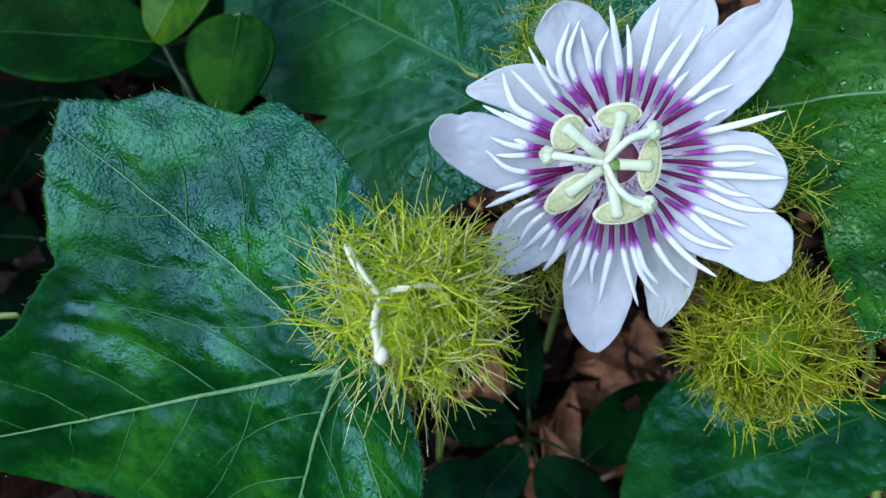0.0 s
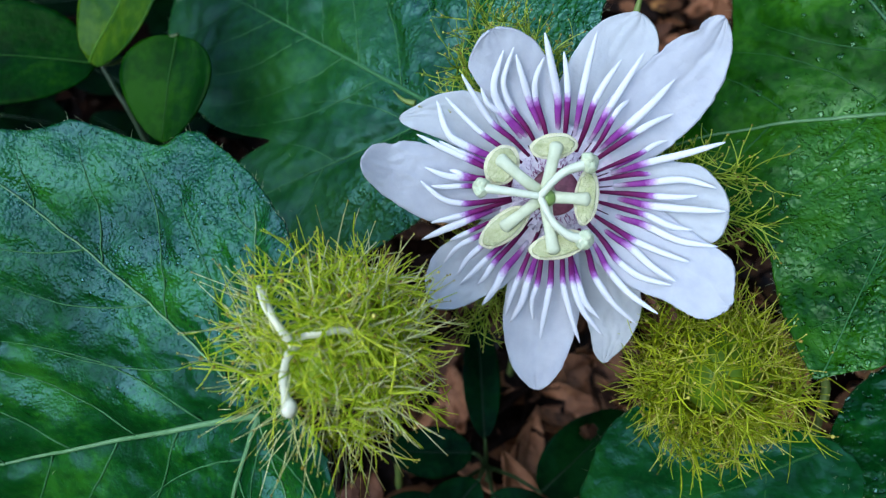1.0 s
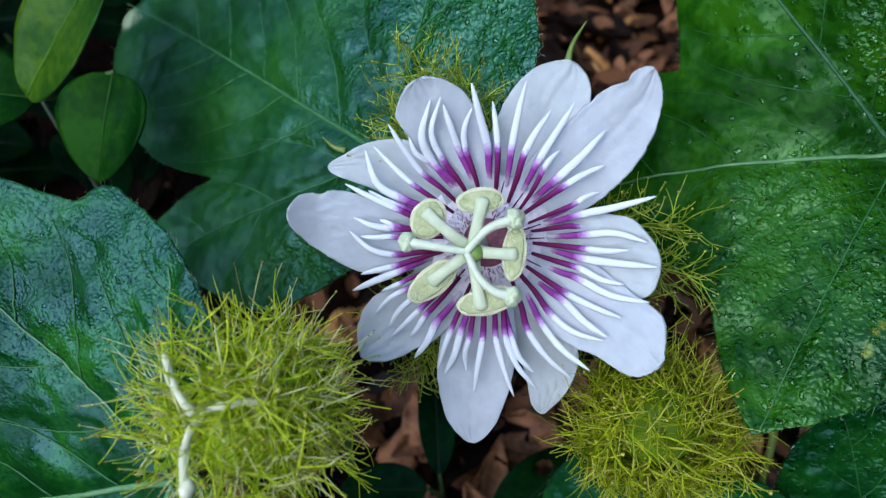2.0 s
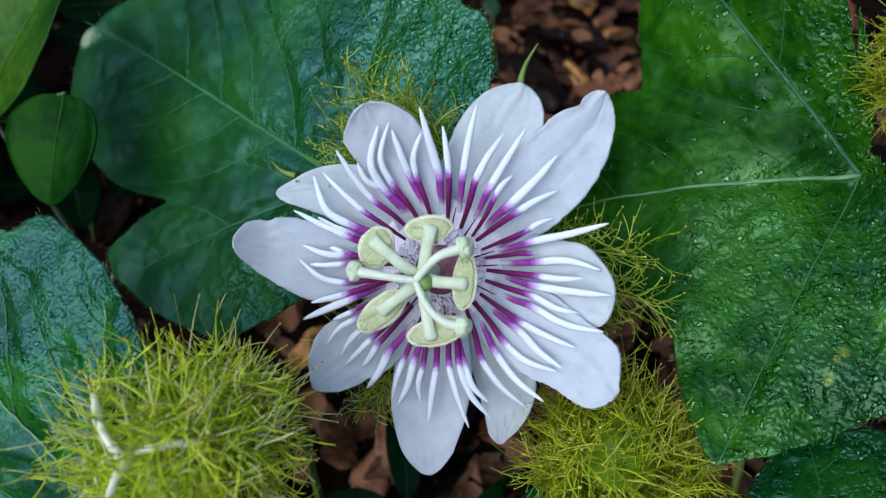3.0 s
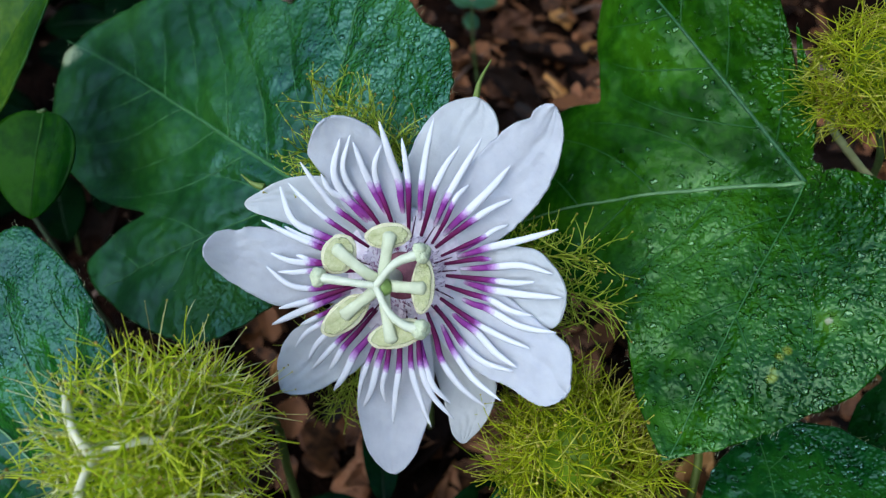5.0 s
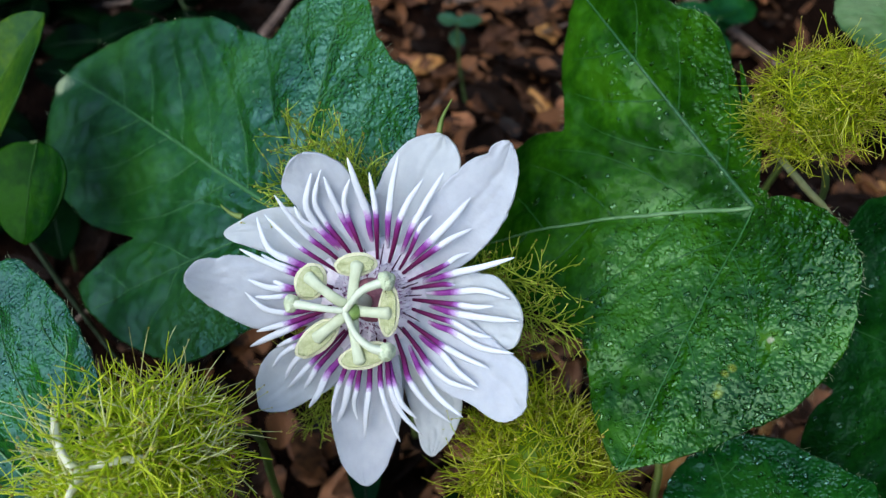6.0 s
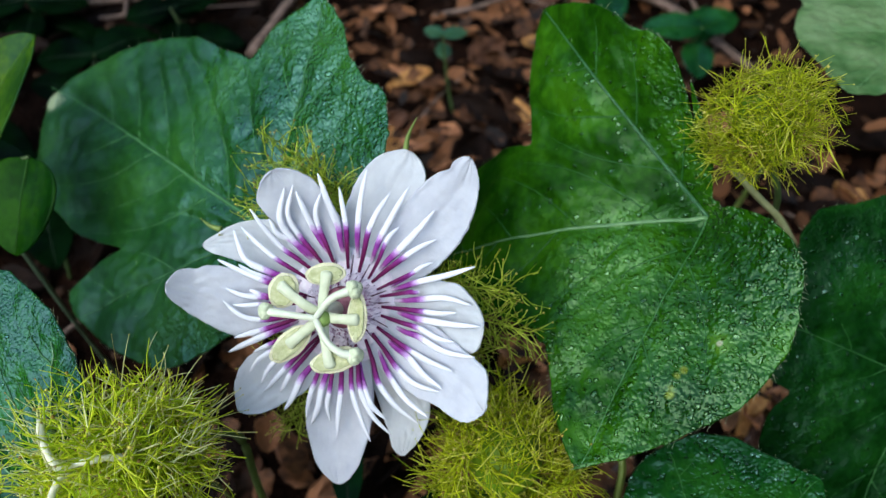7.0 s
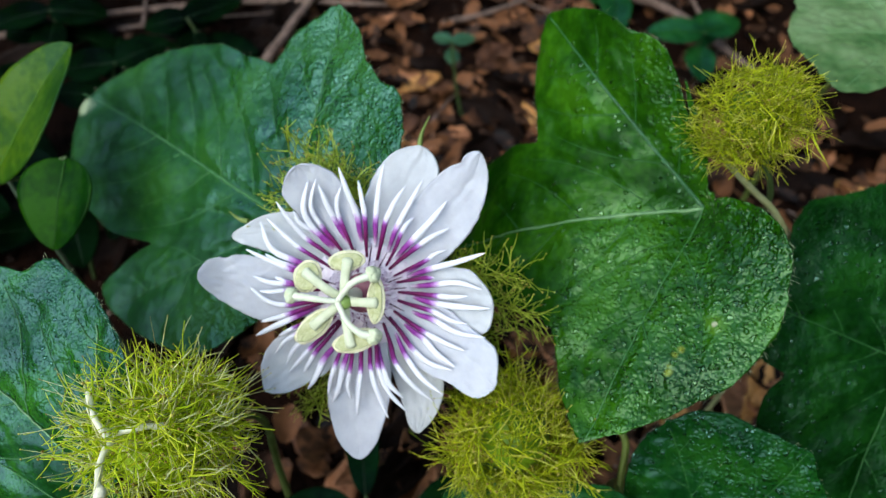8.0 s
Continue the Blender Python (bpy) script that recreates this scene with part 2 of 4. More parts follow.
LEAF_PALE = leaf_material("pale_leaf", (0.055, 0.135, 0.035), (0.125, 0.225, 0.080), (0.185, 0.285, 0.125), 0.45, 0.8, 700.0, shine=0.3, tear=0.8)
LEAF_SMOOTH = leaf_material("smooth_leaflet", (0.001, 0.013, 0.0005), (0.0025, 0.030, 0.001), (0.014, 0.066, 0.002), 0.42, 0.3, 900.0, None, 55.0, 0.25, 0.07, tear=0.8, tint=(0.4, 1.0, 0.3))
LEAF_DUSTY = leaf_material("dusty_leaf", (0.030, 0.085, 0.040), (0.055, 0.125, 0.060), (0.090, 0.170, 0.090), 0.5, 0.3, 900.0, shine=0.15, tear=0.8)
LEAF_LIME = leaf_material("lime_leaflet", (0.014, 0.062, 0.002), (0.036, 0.108, 0.003), (0.092, 0.180, 0.006), 0.40, 0.15, 900.0, None, 45.0, 0.35, 0.12, tear=0.8)
VEIN = soft_material("leaf_vein", (0.085, 0.20, 0.075), (0.15, 0.29, 0.12), 500.0, 0.45)
VEIN_LIME = soft_material("lime_vein", (0.045, 0.135, 0.008), (0.085, 0.190, 0.020), 500.0, 0.5, shine=0.1)
VEIN_LEAFLET = soft_material("leaflet_vein", (0.006, 0.045, 0.003), (0.020, 0.078, 0.006), 500.0, 0.5, shine=0.1)
# Vein tone darkened to match the leaves that carry shade in their colour.
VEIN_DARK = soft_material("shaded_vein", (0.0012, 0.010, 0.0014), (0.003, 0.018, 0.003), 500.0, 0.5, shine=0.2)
VEIN_DIM = soft_material("side_vein", (0.022, 0.110, 0.022), (0.055, 0.175, 0.050), 500.0, 0.4)
VEIN_SOFT = soft_material("dull_leaf_vein", (0.034, 0.122, 0.038), (0.066, 0.185, 0.070), 500.0, 0.55, shine=0.15)
VEIN_WET = soft_material("wet_leaf_vein", (0.014, 0.075, 0.022), (0.042, 0.135, 0.058), 900.0, 0.42, shine=0.3)
VEIN_FAINT = soft_material("faint_side_vein", (0.014, 0.075, 0.014), (0.026, 0.110, 0.024), 500.0, 0.5, shine=0.2)
VEIN_LOW = soft_material("low_leaf_vein", (0.010, 0.065, 0.012), (0.028, 0.110, 0.026), 500.0, 0.5, shine=0.2)
HAIR = soft_material("leaf_hair", (0.35, 0.42, 0.22), (0.55, 0.58, 0.38), 800.0, 0.5)
STEM = soft_material("green_stem", (0.10, 0.17, 0.03), (0.20, 0.26, 0.06), 350.0, 0.5)
STEM_PALE = soft_material("pale_stem", (0.28, 0.32, 0.12), (0.46, 0.48, 0.24), 350.0, 0.5)
STEM_GREY = soft_material("grey_green_stem", (0.030, 0.058, 0.030), (0.065, 0.10, 0.060), 350.0, 0.5)
STEM_DARK = soft_material("dark_stem", (0.03, 0.07, 0.02), (0.07, 0.11, 0.03), 350.0, 0.5)
WHITE = soft_material("white_petal", (0.62, 0.64, 0.71), (0.75, 0.77, 0.825), 260.0, 0.45, 0.6, 0.0003, through=0.38)
SEPAL_WHITE = soft_material("white_sepal", (0.60, 0.625, 0.66), (0.72, 0.745, 0.775), 260.0, 0.5, 0.5, 0.0003, through=0.32)
SNOW = (0.74, 0.75, 0.81)
FILAMENT = filament_material("corona_filament", [(6.5, (0.10, 0.005, 0.042)), (10.5, (0.125, 0.006, 0.068)), (12.6, (0.165, 0.010, 0.145)), (13.4, (0.34, 0.13, 0.44)), (14.3, SNOW)])
FILAMENT_PALE = filament_material("pale_corona_filament", [(8.8, (0.70, 0.62, 0.74)), (10.4, (0.28, 0.06, 0.28)), (12.6, (0.21, 0.025, 0.24)), (13.5, (0.46, 0.25, 0.56)), (14.6, SNOW)])
FILAMENT_DARK = filament_material("inner_filament", [(0.0, (0.06, 0.004, 0.03)), (9.0, (0.06, 0.004, 0.03)), (14.0, (0.12, 0.01, 0.09))])
FUZZ = filament_material("corona_fuzz", [(3.8, (0.22, 0.02, 0.12)), (4.7, (0.50, 0.30, 0.46)), (5.6, (0.74, 0.66, 0.76)), (7.0, (0.70, 0.58, 0.72))], 0.003, 0.0)
DISC = soft_material("nectar_disc", (0.13, 0.028, 0.055), (0.32, 0.105, 0.15), 900.0, 0.35)
LIMEN = soft_material("nectar_rim", (0.70, 0.60, 0.70), (0.86, 0.82, 0.87), 1200.0, 0.5)
ANTHER = soft_material("anther", (0.40, 0.43, 0.20), (0.60, 0.61, 0.37), 1100.0, 0.7, 0.8, 0.0003)
ANTHER_RIM = soft_material("pollen_rim", (0.72, 0.70, 0.44), (0.84, 0.82, 0.60), 2500.0, 0.8, 0.8)
STAMEN = soft_material("stamen", (0.52, 0.56, 0.38), (0.64, 0.68, 0.50), 500.0, 0.45)
STIGMA = soft_material("stigma", (0.50, 0.57, 0.36), (0.66, 0.71, 0.50), 900.0, 0.6, 0.7)
STYLE = soft_material("style", (0.60, 0.64, 0.48), (0.72, 0.75, 0.60), 500.0, 0.4)
OVARY = soft_material("ovary", (0.16, 0.28, 0.06), (0.30, 0.42, 0.12), 700.0, 0.4)
MOSS = soft_material("mossy_bract", (0.52, 0.67, 0.012), (0.95, 0.99, 0.10), 700.0, 0.5, island=True, through=0.55)
MOSS_STRAW = soft_material("bract_thread", (0.64, 0.63, 0.22), (0.97, 0.96, 0.52), 700.0, 0.4, island=True, through=0.35)
MOSS_OLIVE = soft_material("olive_bract", (0.26, 0.36, 0.004), (0.78, 0.83, 0.04), 700.0, 0.4, island=True, through=0.55)
STRAW_OLIVE = soft_material("olive_bract_thread", (0.48, 0.48, 0.03), (0.92, 0.90, 0.20), 700.0, 0.4, island=True, through=0.5)
BRACT_DULL = soft_material("dull_bract", (0.30, 0.42, 0.02), (0.82, 0.90, 0.16), 700.0, 0.4, island=True, through=0.6)
MOSS_TIP = soft_material("bract_gland", (0.26, 0.17, 0.02), (0.60, 0.52, 0.10), 900.0, 0.35, island=True)
FRUIT = soft_material("young_fruit", (0.30, 0.46, 0.015), (0.48, 0.62, 0.045), 300.0, 0.4)
FRUIT_OLIVE = soft_material("olive_young_fruit", (0.10, 0.20, 0.006), (0.20, 0.32, 0.015), 300.0, 0.4)
OLD_STYLE = soft_material("faded_style", (0.68, 0.66, 0.44), (0.84, 0.82, 0.62), 500.0, 0.5)
# Soil brown taken almost to black, with the plants' shade put into it.
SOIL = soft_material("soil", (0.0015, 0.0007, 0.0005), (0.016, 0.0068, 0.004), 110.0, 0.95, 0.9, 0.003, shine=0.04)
SKY_SCREEN = soft_material("sky_screen_green", (0.010, 0.030, 0.008), (0.030, 0.070, 0.018), 9.0, 0.8, 0.8, 0.05, shine=0.1)
CRUMB = soft_material("soil_crumbs", (0.010, 0.005, 0.003), (0.070, 0.036, 0.022), 200.0, 0.8, 0.6, 0.001, island=True, shine=0.15)
DRY = [soft_material("dry_leaf_brown", (0.024, 0.009, 0.005), (0.125, 0.052, 0.026), 140.0, 0.6, 0.8, 0.0015, shine=0.2),
       soft_material("dry_leaf_pinkish", (0.11, 0.040, 0.018), (0.46, 0.20, 0.095), 120.0, 0.55, 0.8, 0.0015, shine=0.25),
       # brown taken near black, with the shade of gaps and left side in it
       soft_material("dry_leaf_shade_dark", (0.002, 0.0009, 0.0006), (0.012, 0.0055, 0.0035), 140.0, 0.6, 0.8, 0.0015, shine=0.08),
       soft_material("dry_leaf_tan", (0.22, 0.090, 0.024), (0.62, 0.31, 0.10), 120.0, 0.6, 0.8, 0.0015, shine=0.25)]
SCRAP = soft_material("leaf_scrap", (0.004, 0.0016, 0.0010), (0.165, 0.066, 0.026), 300.0, 0.6, 0.6, 0.0006, island=True, shine=0.2)
TWIG = soft_material("twig_bark", (0.070, 0.042, 0.032), (0.24, 0.16, 0.125), 260.0, 0.75, 0.7, 0.0008)


# ---- building helpers ----
class Sheet:
    """Points and faces, in millimetres, that end up as one mesh."""

    def __init__(self):
        self.points, self.faces = [], []

    def tube(self, line, radii, sides=6, flat=1.0):
        line = np.asarray(line, float)
        count, base = len(line), len(self.points)
        ways = np.gradient(line, axis=0)
        ways /= np.linalg.norm(ways, axis=1)[:, None] + 1e-9
        ref = np.array((0.0, 0.0, 1.0)) if abs(ways[0][2]) < 0.9 else np.array((1.0, 0.0, 0.0))
        turn = [(math.cos(2 * math.pi * k / sides), math.sin(2 * math.pi * k / sides)) for k in range(sides)]
        for p, w, r in zip(line, ways, radii):
            a = np.cross(w, ref)
            a /= np.linalg.norm(a) + 1e-9
            b = np.cross(a, w)
            self.points += [tuple(p + r * (c * a + flat * s * b)) for c, s in turn]
        for i in range(count - 1):
            for k in range(sides):
                j = (k + 1) % sides
                self.faces.append((base + i * sides + k, base + i * sides + j, base + (i + 1) * sides + j, base + (i + 1) * sides + k))
        self.faces.append(tuple(base + k for k in reversed(range(sides))))
        self.faces.append(tuple(base + (count - 1) * sides + k for k in range(sides)))
        return self

    def blob(self, centre, radii, axes=None, rings=8, sides=12, rough=0.0, seed=0.0):
        """A rounded lump: radii along three axes, given as rows of a matrix."""
        base, axes = len(self.points), np.eye(3) if axes is None else np.asarray(axes, float)
        centre = np.asarray(centre, float)
        for i in range(rings + 1):
            t = math.pi * i / rings
            for k in range(sides):
                a = 2 * math.pi * k / sides
                d = np.array((math.sin(t) * math.cos(a), math.sin(t) * math.sin(a), math.cos(t)))
                g = 1 + rough * noise.noise(Vector(d * 1.7) + Vector((seed, 0, 0)))
                self.points.append(tuple(centre + (d * radii * g) @ axes))
        for i in range(rings):
            for k in range(sides):
                j = (k + 1) % sides
                self.faces.append((base + i * sides + k, base + (i + 1) * sides + k, base + (i + 1) * sides + j, base + i * sides + j))
        return self

    def grid(self, rows):
        """A sheet from rows of points, all of one length."""
        base, wide = len(self.points), len(rows[0])
        for row in rows:
            self.points += [tuple(p) for p in row]
        for i in range(len(rows) - 1):
            for k in range(wide - 1):
                self.faces.append((base + i * wide + k, base + i * wide + k + 1, base + (i + 1) * wide + k + 1, base + (i + 1) * wide + k))
        return self

    def mesh(self, name, material):
        me = bpy.data.meshes.new(name)
        me.from_pydata((np.asarray(self.points) * MM).tolist(), [], self.faces)
        me.materials.append(material)
        me.polygons.foreach_set("use_smooth", [True] * len(me.polygons))
        me.update()
        return me


def part(name, sheet, material, parent, label="", thick=0.0, kind=""):
    ob = new(name, sheet.mesh(name, material))
    ob.parent = parent
    if thick:
        mod = ob.modifiers.new("thickness", "SOLIDIFY")
        mod.thickness, mod.offset = thick * MM, 0.0
    return tagged(ob, label, kind=kind)


def thing(name, label, category, at=(0, 0, 0), along=(1, 0, 0), up=(0, 0, 1), group="", kind=""):
    """An empty at a place in millimetres, its x along one way and its z along another."""
    z = Vector(up).normalized()
    x = Vector(along)
    x = (x - z * x.dot(z)).normalized()
    y = z.cross(x)
    ob = new(name)
    ob.empty_display_size = 0.005
    ob.matrix_world = Matrix.Translation(Vector(at) * MM) @ Matrix((x, y, z)).transposed().to_4x4()
    return tagged(ob, label, category, group, kind)


def smooth_line(points, steps=6):
    """A flowing line through a few points."""
    p = [np.asarray(q, float) for q in points]
    p = [2 * p[0] - p[1]] + p + [2 * p[-1] - p[-2]]
    out = []
    for a, b, c, d in zip(p, p[1:], p[2:], p[3:]):
        for k in range(steps):
            t = k / steps
            out.append(0.5 * (2 * b + (c - a) * t + (2 * a - 5 * b + 4 * c - d) * t * t + (3 * b - a - 3 * c + d) * t ** 3))
    return np.array(out + [p[-2]])


def taper(a, b, count, power=1.0):
    return [a + (b - a) * (k / (count - 1)) ** power for k in range(count)]


# ---- the ground ----
def ground_height(x, y):
    v = Vector((x * 0.012, y * 0.012, 3.1))
    return GROUND + 8.0 * noise.noise(v) + 6.0 * noise.noise(v * 3.3) + 1.2 * noise.noise(v * 9.0)


def make_ground():
    s = Sheet()
    side = 230
    rows = []
    for i in range(side):
        row = []
        y = 110 + 95 * math.sinh(8.2 * (2 * i / (side - 1) - 1)) * 1.0
        for k in range(side):
            x = 40 + 95 * math.sinh(8.2 * (2 * k / (side - 1) - 1)) * 1.0
            near = math.exp(-((x - 40) ** 2 + (y - 110) ** 2) / 900.0 ** 2)
            row.append((x, y, GROUND + (ground_height(x, y) - GROUND) * near))
        rows.append(row)
    s.grid(rows)
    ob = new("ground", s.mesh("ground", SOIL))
    return tagged(ob, "dark reddish brown soil under leaf litter", "ground", kind="structure")


make_ground()


def make_sky_screen():
    """Unseen, added to block low sky all round; lowest towards the open sky behind."""
    s = Sheet()
    rows = []
    for i in range(15):
        row = []
        for k in range(121):
            a = 2 * math.pi * k / 120
            front = 0.5 + 0.5 * math.sin(a + 1.2)
            top = 500 + 2700 * front ** 1.3
            top *= 1 + 0.22 * noise.noise(Vector((math.cos(a) * 4, math.sin(a) * 4, 1)))
            t = i / 14
            r = 2500 + 260 * noise.noise(Vector((math.cos(a) * 5, math.sin(a) * 5, t * 3))) - 200 * math.sin(math.pi * t)
            row.append((r * math.cos(a), r * math.sin(a), GROUND - 40 + t * top))
        rows.append(row)
    ob = new("backdrop_sky_screen", s.grid(rows).mesh("backdrop_sky_screen", SKY_SCREEN))
    mod = ob.modifiers.new("thickness", "SOLIDIFY")
    mod.thickness = 0.3
    return tagged(ob, "unseen dark green screen added round the bed to block low sky", "hedge", kind="structure")


make_sky_screen()


# ---- leaves ----
def outline_of(knots, count):
    knots = sorted(knots)
    ang = np.linspace(-180, 180, count, endpoint=False)
    r = np.interp(ang, [a for a, _ in knots], [b for _, b in knots], period=360)
    kernel = np.array((1, 9, 1)) / 11.0
    pad = np.r_[r[-1:], r, r[:1]]
    return ang, np.convolve(pad, kernel, "valid")


def bend(shape, x, y):
    r = np.hypot(x, y)
    sx, sy, cone, xx, xy, yy = shape
    return sx * x + sy * y + cone * (np.sqrt(r * r + 4) - 2) + xx * x * x + xy * x * y + yy * y * y


def vine_leaf(label, at, along, up, knots, veins, material, shape=(0, 0, 0, 0, 0, 0), seed=0.0, groove=0.7, puff=0.8,
              petiole=(), hairs=160, vein_width=0.40, group="vine leaves", teeth=0.35, vein=None, web_vein=None):
    """A lobed leaf. knots: the outline as angle and radius from the stalk's end; veins: angle and length of each main vein."""
    leaf = thing("vine_leaf", label, "leaf", at, along, up, group)
    count, rings = 420, 74
    ang, rad = outline_of(knots, count)
    rng = random.Random(int(seed * 100) + 5)
    for k in range(count):
        rad[k] += teeth * max(0.0, noise.noise(Vector((rad[k] * 0.25, ang[k] * 0.35, seed)))) * 2.2 + 0.18 * noise.noise(Vector((ang[k] * 1.3, seed, 2)))
    radius_at = lambda a: float(np.interp(a, ang, rad, period=360))
    lines, sides_ = [], []
    for va, vl, *fat in veins:
        bow = rng.uniform(-5, 5)
        pts = np.array([(vl * t * math.cos(radians(va + bow * (t - t * t))), vl * t * math.sin(radians(va + bow * (t - t * t)))) for t in np.linspace(0, 1, 44)])
        lines.append((pts, vl, fat[0] if fat else 1.0, fat[1] if len(fat) > 1 else None))
        for n, t in enumerate(np.linspace(0.16, 0.84, max(3, int(vl / 13.0)))):
            for sgn in (-1, 1):
                tt = min(0.95, t + sgn * 0.03)
                p = np.array((np.interp(tt, np.linspace(0, 1, 44), pts[:, 0]), np.interp(tt, np.linspace(0, 1, 44), pts[:, 1])))
                way = radians(va + sgn * rng.uniform(46, 58))
                reach = vl * 0.52 * (1 - tt * 0.55)
                q = [p + np.array((math.cos(way - sgn * 0.30 * u), math.sin(way - sgn * 0.30 * u))) * reach * u for u in np.linspace(0, 1, 17)]
                q = [c for c in q if math.hypot(*c) < 0.93 * radius_at(math.degrees(math.atan2(c[1], c[0])))]
                if len(q) > 5:
                    sides_.append(np.array(q))
    segs = [(a, b, 1.0) for pts, *_ in lines for a, b in zip(pts[::4], pts[4::4])] + [(q[i], q[min(i + 4, len(q) - 1)], 0.5) for q in sides_ for i in range(0, len(q) - 1, 4)]

    def height(x, y):
        z = bend(shape, x, y)
        lift = np.full(np.shape(x), 1.0)
        for a, b, weight in segs:
            d = b - a
            t = np.clip(((x - a[0]) * d[0] + (y - a[1]) * d[1]) / (d @ d + 1e-9), 0, 1)
            dist = np.hypot(x - a[0] - t * d[0], y - a[1] - t * d[1])
            lift = np.minimum(lift, 1 - weight * np.exp(-(dist / (2.3 if weight == 1 else 2.0)) ** 2))
        z = z + 0.7 + groove * (lift - 1)
        flat_x, flat_y = np.ravel(x), np.ravel(y)
        rough = np.array([puff * noise.noise(Vector((a * 0.11, b * 0.11, seed))) + 0.35 * puff * noise.noise(Vector((a * 0.45, b * 0.45, seed + 9))) for a, b in zip(flat_x, flat_y)])
        return z + rough.reshape(np.shape(x))

    s = np.linspace(0, 1, rings + 1)[1:] ** 0.85
    gx = np.outer(s, rad * np.cos(np.radians(ang)))
    gy = np.outer(s, rad * np.sin(np.radians(ang)))
    gz = height(gx, gy)
    blade = Sheet()
    z0 = float(height(np.array([0.0]), np.array([0.0]))[0])
    blade.points = [(0, 0, z0)] + [(float(a), float(b), float(c)) for a, b, c in zip(gx.ravel(), gy.ravel(), gz.ravel())]
    blade.faces = [(0, 1 + k, 1 + (k + 1) % count) for k in range(count)]
    for i in range(rings - 1):
        for k in range(count):
            j = (k + 1) % count
            blade.faces.append((1 + i * count + k, 1 + (i + 1) * count + k, 1 + (i + 1) * count + j, 1 + i * count + j))
    part("blade", blade, material, leaf, thick=0.3)
    for pts, vl, fat, own in lines:
        z = height(pts[:, 0], pts[:, 1]) + 0.16 * max(fat, 0.9) + 0.5 * max(0.0, groove - 0.7)
        w = vein_width * fat * min(1.25, vl / 50)
        part("main_vein", Sheet().tube(np.c_[pts, z], taper(w, 0.10, len(pts), 0.8), 8, 0.6), own or ((vein or VEIN) if fat > 0.35 else VEIN_DIM), leaf, "pale green raised vein")
    web = Sheet()
    for q in sides_:
        web.tube(np.c_[q, height(q[:, 0], q[:, 1]) + 0.11 + 0.35 * max(0.0, groove - 0.7)], taper(0.17, 0.05, len(q)), 5, 0.5)
    part("vein_network", web, web_vein or vein or VEIN_DIM, leaf, kind="stuff")
    fringe = Sheet()
    for k in range(hairs * 2):
        a = -180 + 180 * (k + 1.8 * rng.random()) / hairs
        r = radius_at(a)
        if r < 12:
            continue
        x, y = r * math.cos(radians(a)), r * math.sin(radians(a))
        z = float(height(np.array([x]), np.array([y]))[0])
        lean = radians(a + rng.gauss(0, 45))
        n = rng.uniform(0.2, 0.8) if rng.random() < 0.85 else rng.uniform(0.9, 1.7)
        tip = (x + n * math.cos(lean), y + n * math.sin(lean), z + rng.uniform(0, 0.7))
        fringe.tube([(x, y, z), tip], (0.026, 0.008), 3)
    for _ in range(hairs // 2):
        a, t = rng.uniform(-180, 180), math.sqrt(rng.uniform(0.02, 0.98))
        r = radius_at(a) * t
        x, y = r * math.cos(radians(a)), r * math.sin(radians(a))
        z = float(height(np.array([x]), np.array([y]))[0])
        fringe.tube([(x, y, z), (x + rng.uniform(-0.5, 0.5), y + rng.uniform(-0.5, 0.5), z + rng.uniform(0.3, 0.8))], (0.035, 0.012), 3)
    part("hair_fringe", fringe, HAIR, leaf, "short pale hairs", kind="stuff")
    if petiole:
        inverse = leaf.matrix_world.inverted()
        line = [np.array((0, 0, z0))] + [np.array(inverse @ (Vector(p) * MM)) / MM for p in petiole]
        line = smooth_line(line)
        part("petiole", Sheet().tube(line, taper(0.75, 1.0, len(line)), 8), STEM, leaf, "pale green leaf stalk")
    return leaf


# The big damp leaf beside the old flower.
vine_leaf("large damp blue-green lobed vine leaf with pale veins", (-12.6, 45.1, 72.7), (-0.729, 0.658, 0.190), (-0.320, -0.572, 0.755),
          [(-172, 15.6), (-150, 11), (-115, 5), (-85, 13), (-53, 28), (-42, 34.5), (-33, 40), (-27, 38.8), (-21, 43), (-15, 49), (-9, 51), (-3, 56.5),
           (2, 54), (11, 51.2), (22, 46.8), (26, 49.3), (35, 53.5), (40, 60), (48, 72), (54, 80), (62, 66), (76, 48), (92, 46), (108, 56), (122, 47), (140, 33), (160, 23), (174, 19.5)],
          [(0, 54, 0.5), (53, 76), (104, 53, 0.9), (-48, 27, 0.5), (150, 24, 0.5)], LEAF_BLUE, (-0.137, -0.156, 0, 0.0044, 0.007, -0.0038), 1.0,
          petiole=[(-16, 54, 60), (-24, 66, 25), (-26, 78, -52)], groove=1.1, puff=1.1, web_vein=VEIN_SOFT)
# The wide leaf between the flower and the upper fruit.
vine_leaf("broad green three-lobed vine leaf, damp with small yellow spots", (95.1, 91.8, 82.2), (-0.358, 0.929, 0.093), (-0.606, -0.307, 0.734),
          [(-173, 23.7), (-160, 20.3), (-150, 17), (-140, 12.6), (-130, 8.1), (-110, 3), (-60, 3), (-38, 11.6), (-41, 17.5), (-38, 21.8), (-33, 25), (-27, 29), (-20, 32), (-13, 40.6), (-7, 46.1), (-1, 53.5),
           (5, 50.4), (13, 46.4), (19, 41.2), (29, 36.5), (32, 45), (40, 55), (52, 62), (62, 64), (74, 52), (84, 40), (93, 35.5), (101, 34.9), (107, 37.3), (114, 41.5), (121, 45.3), (125, 48.5), (129, 45.9), (139, 41), (148, 37.1), (156, 35.1), (168, 30.5), (179, 26.9)],
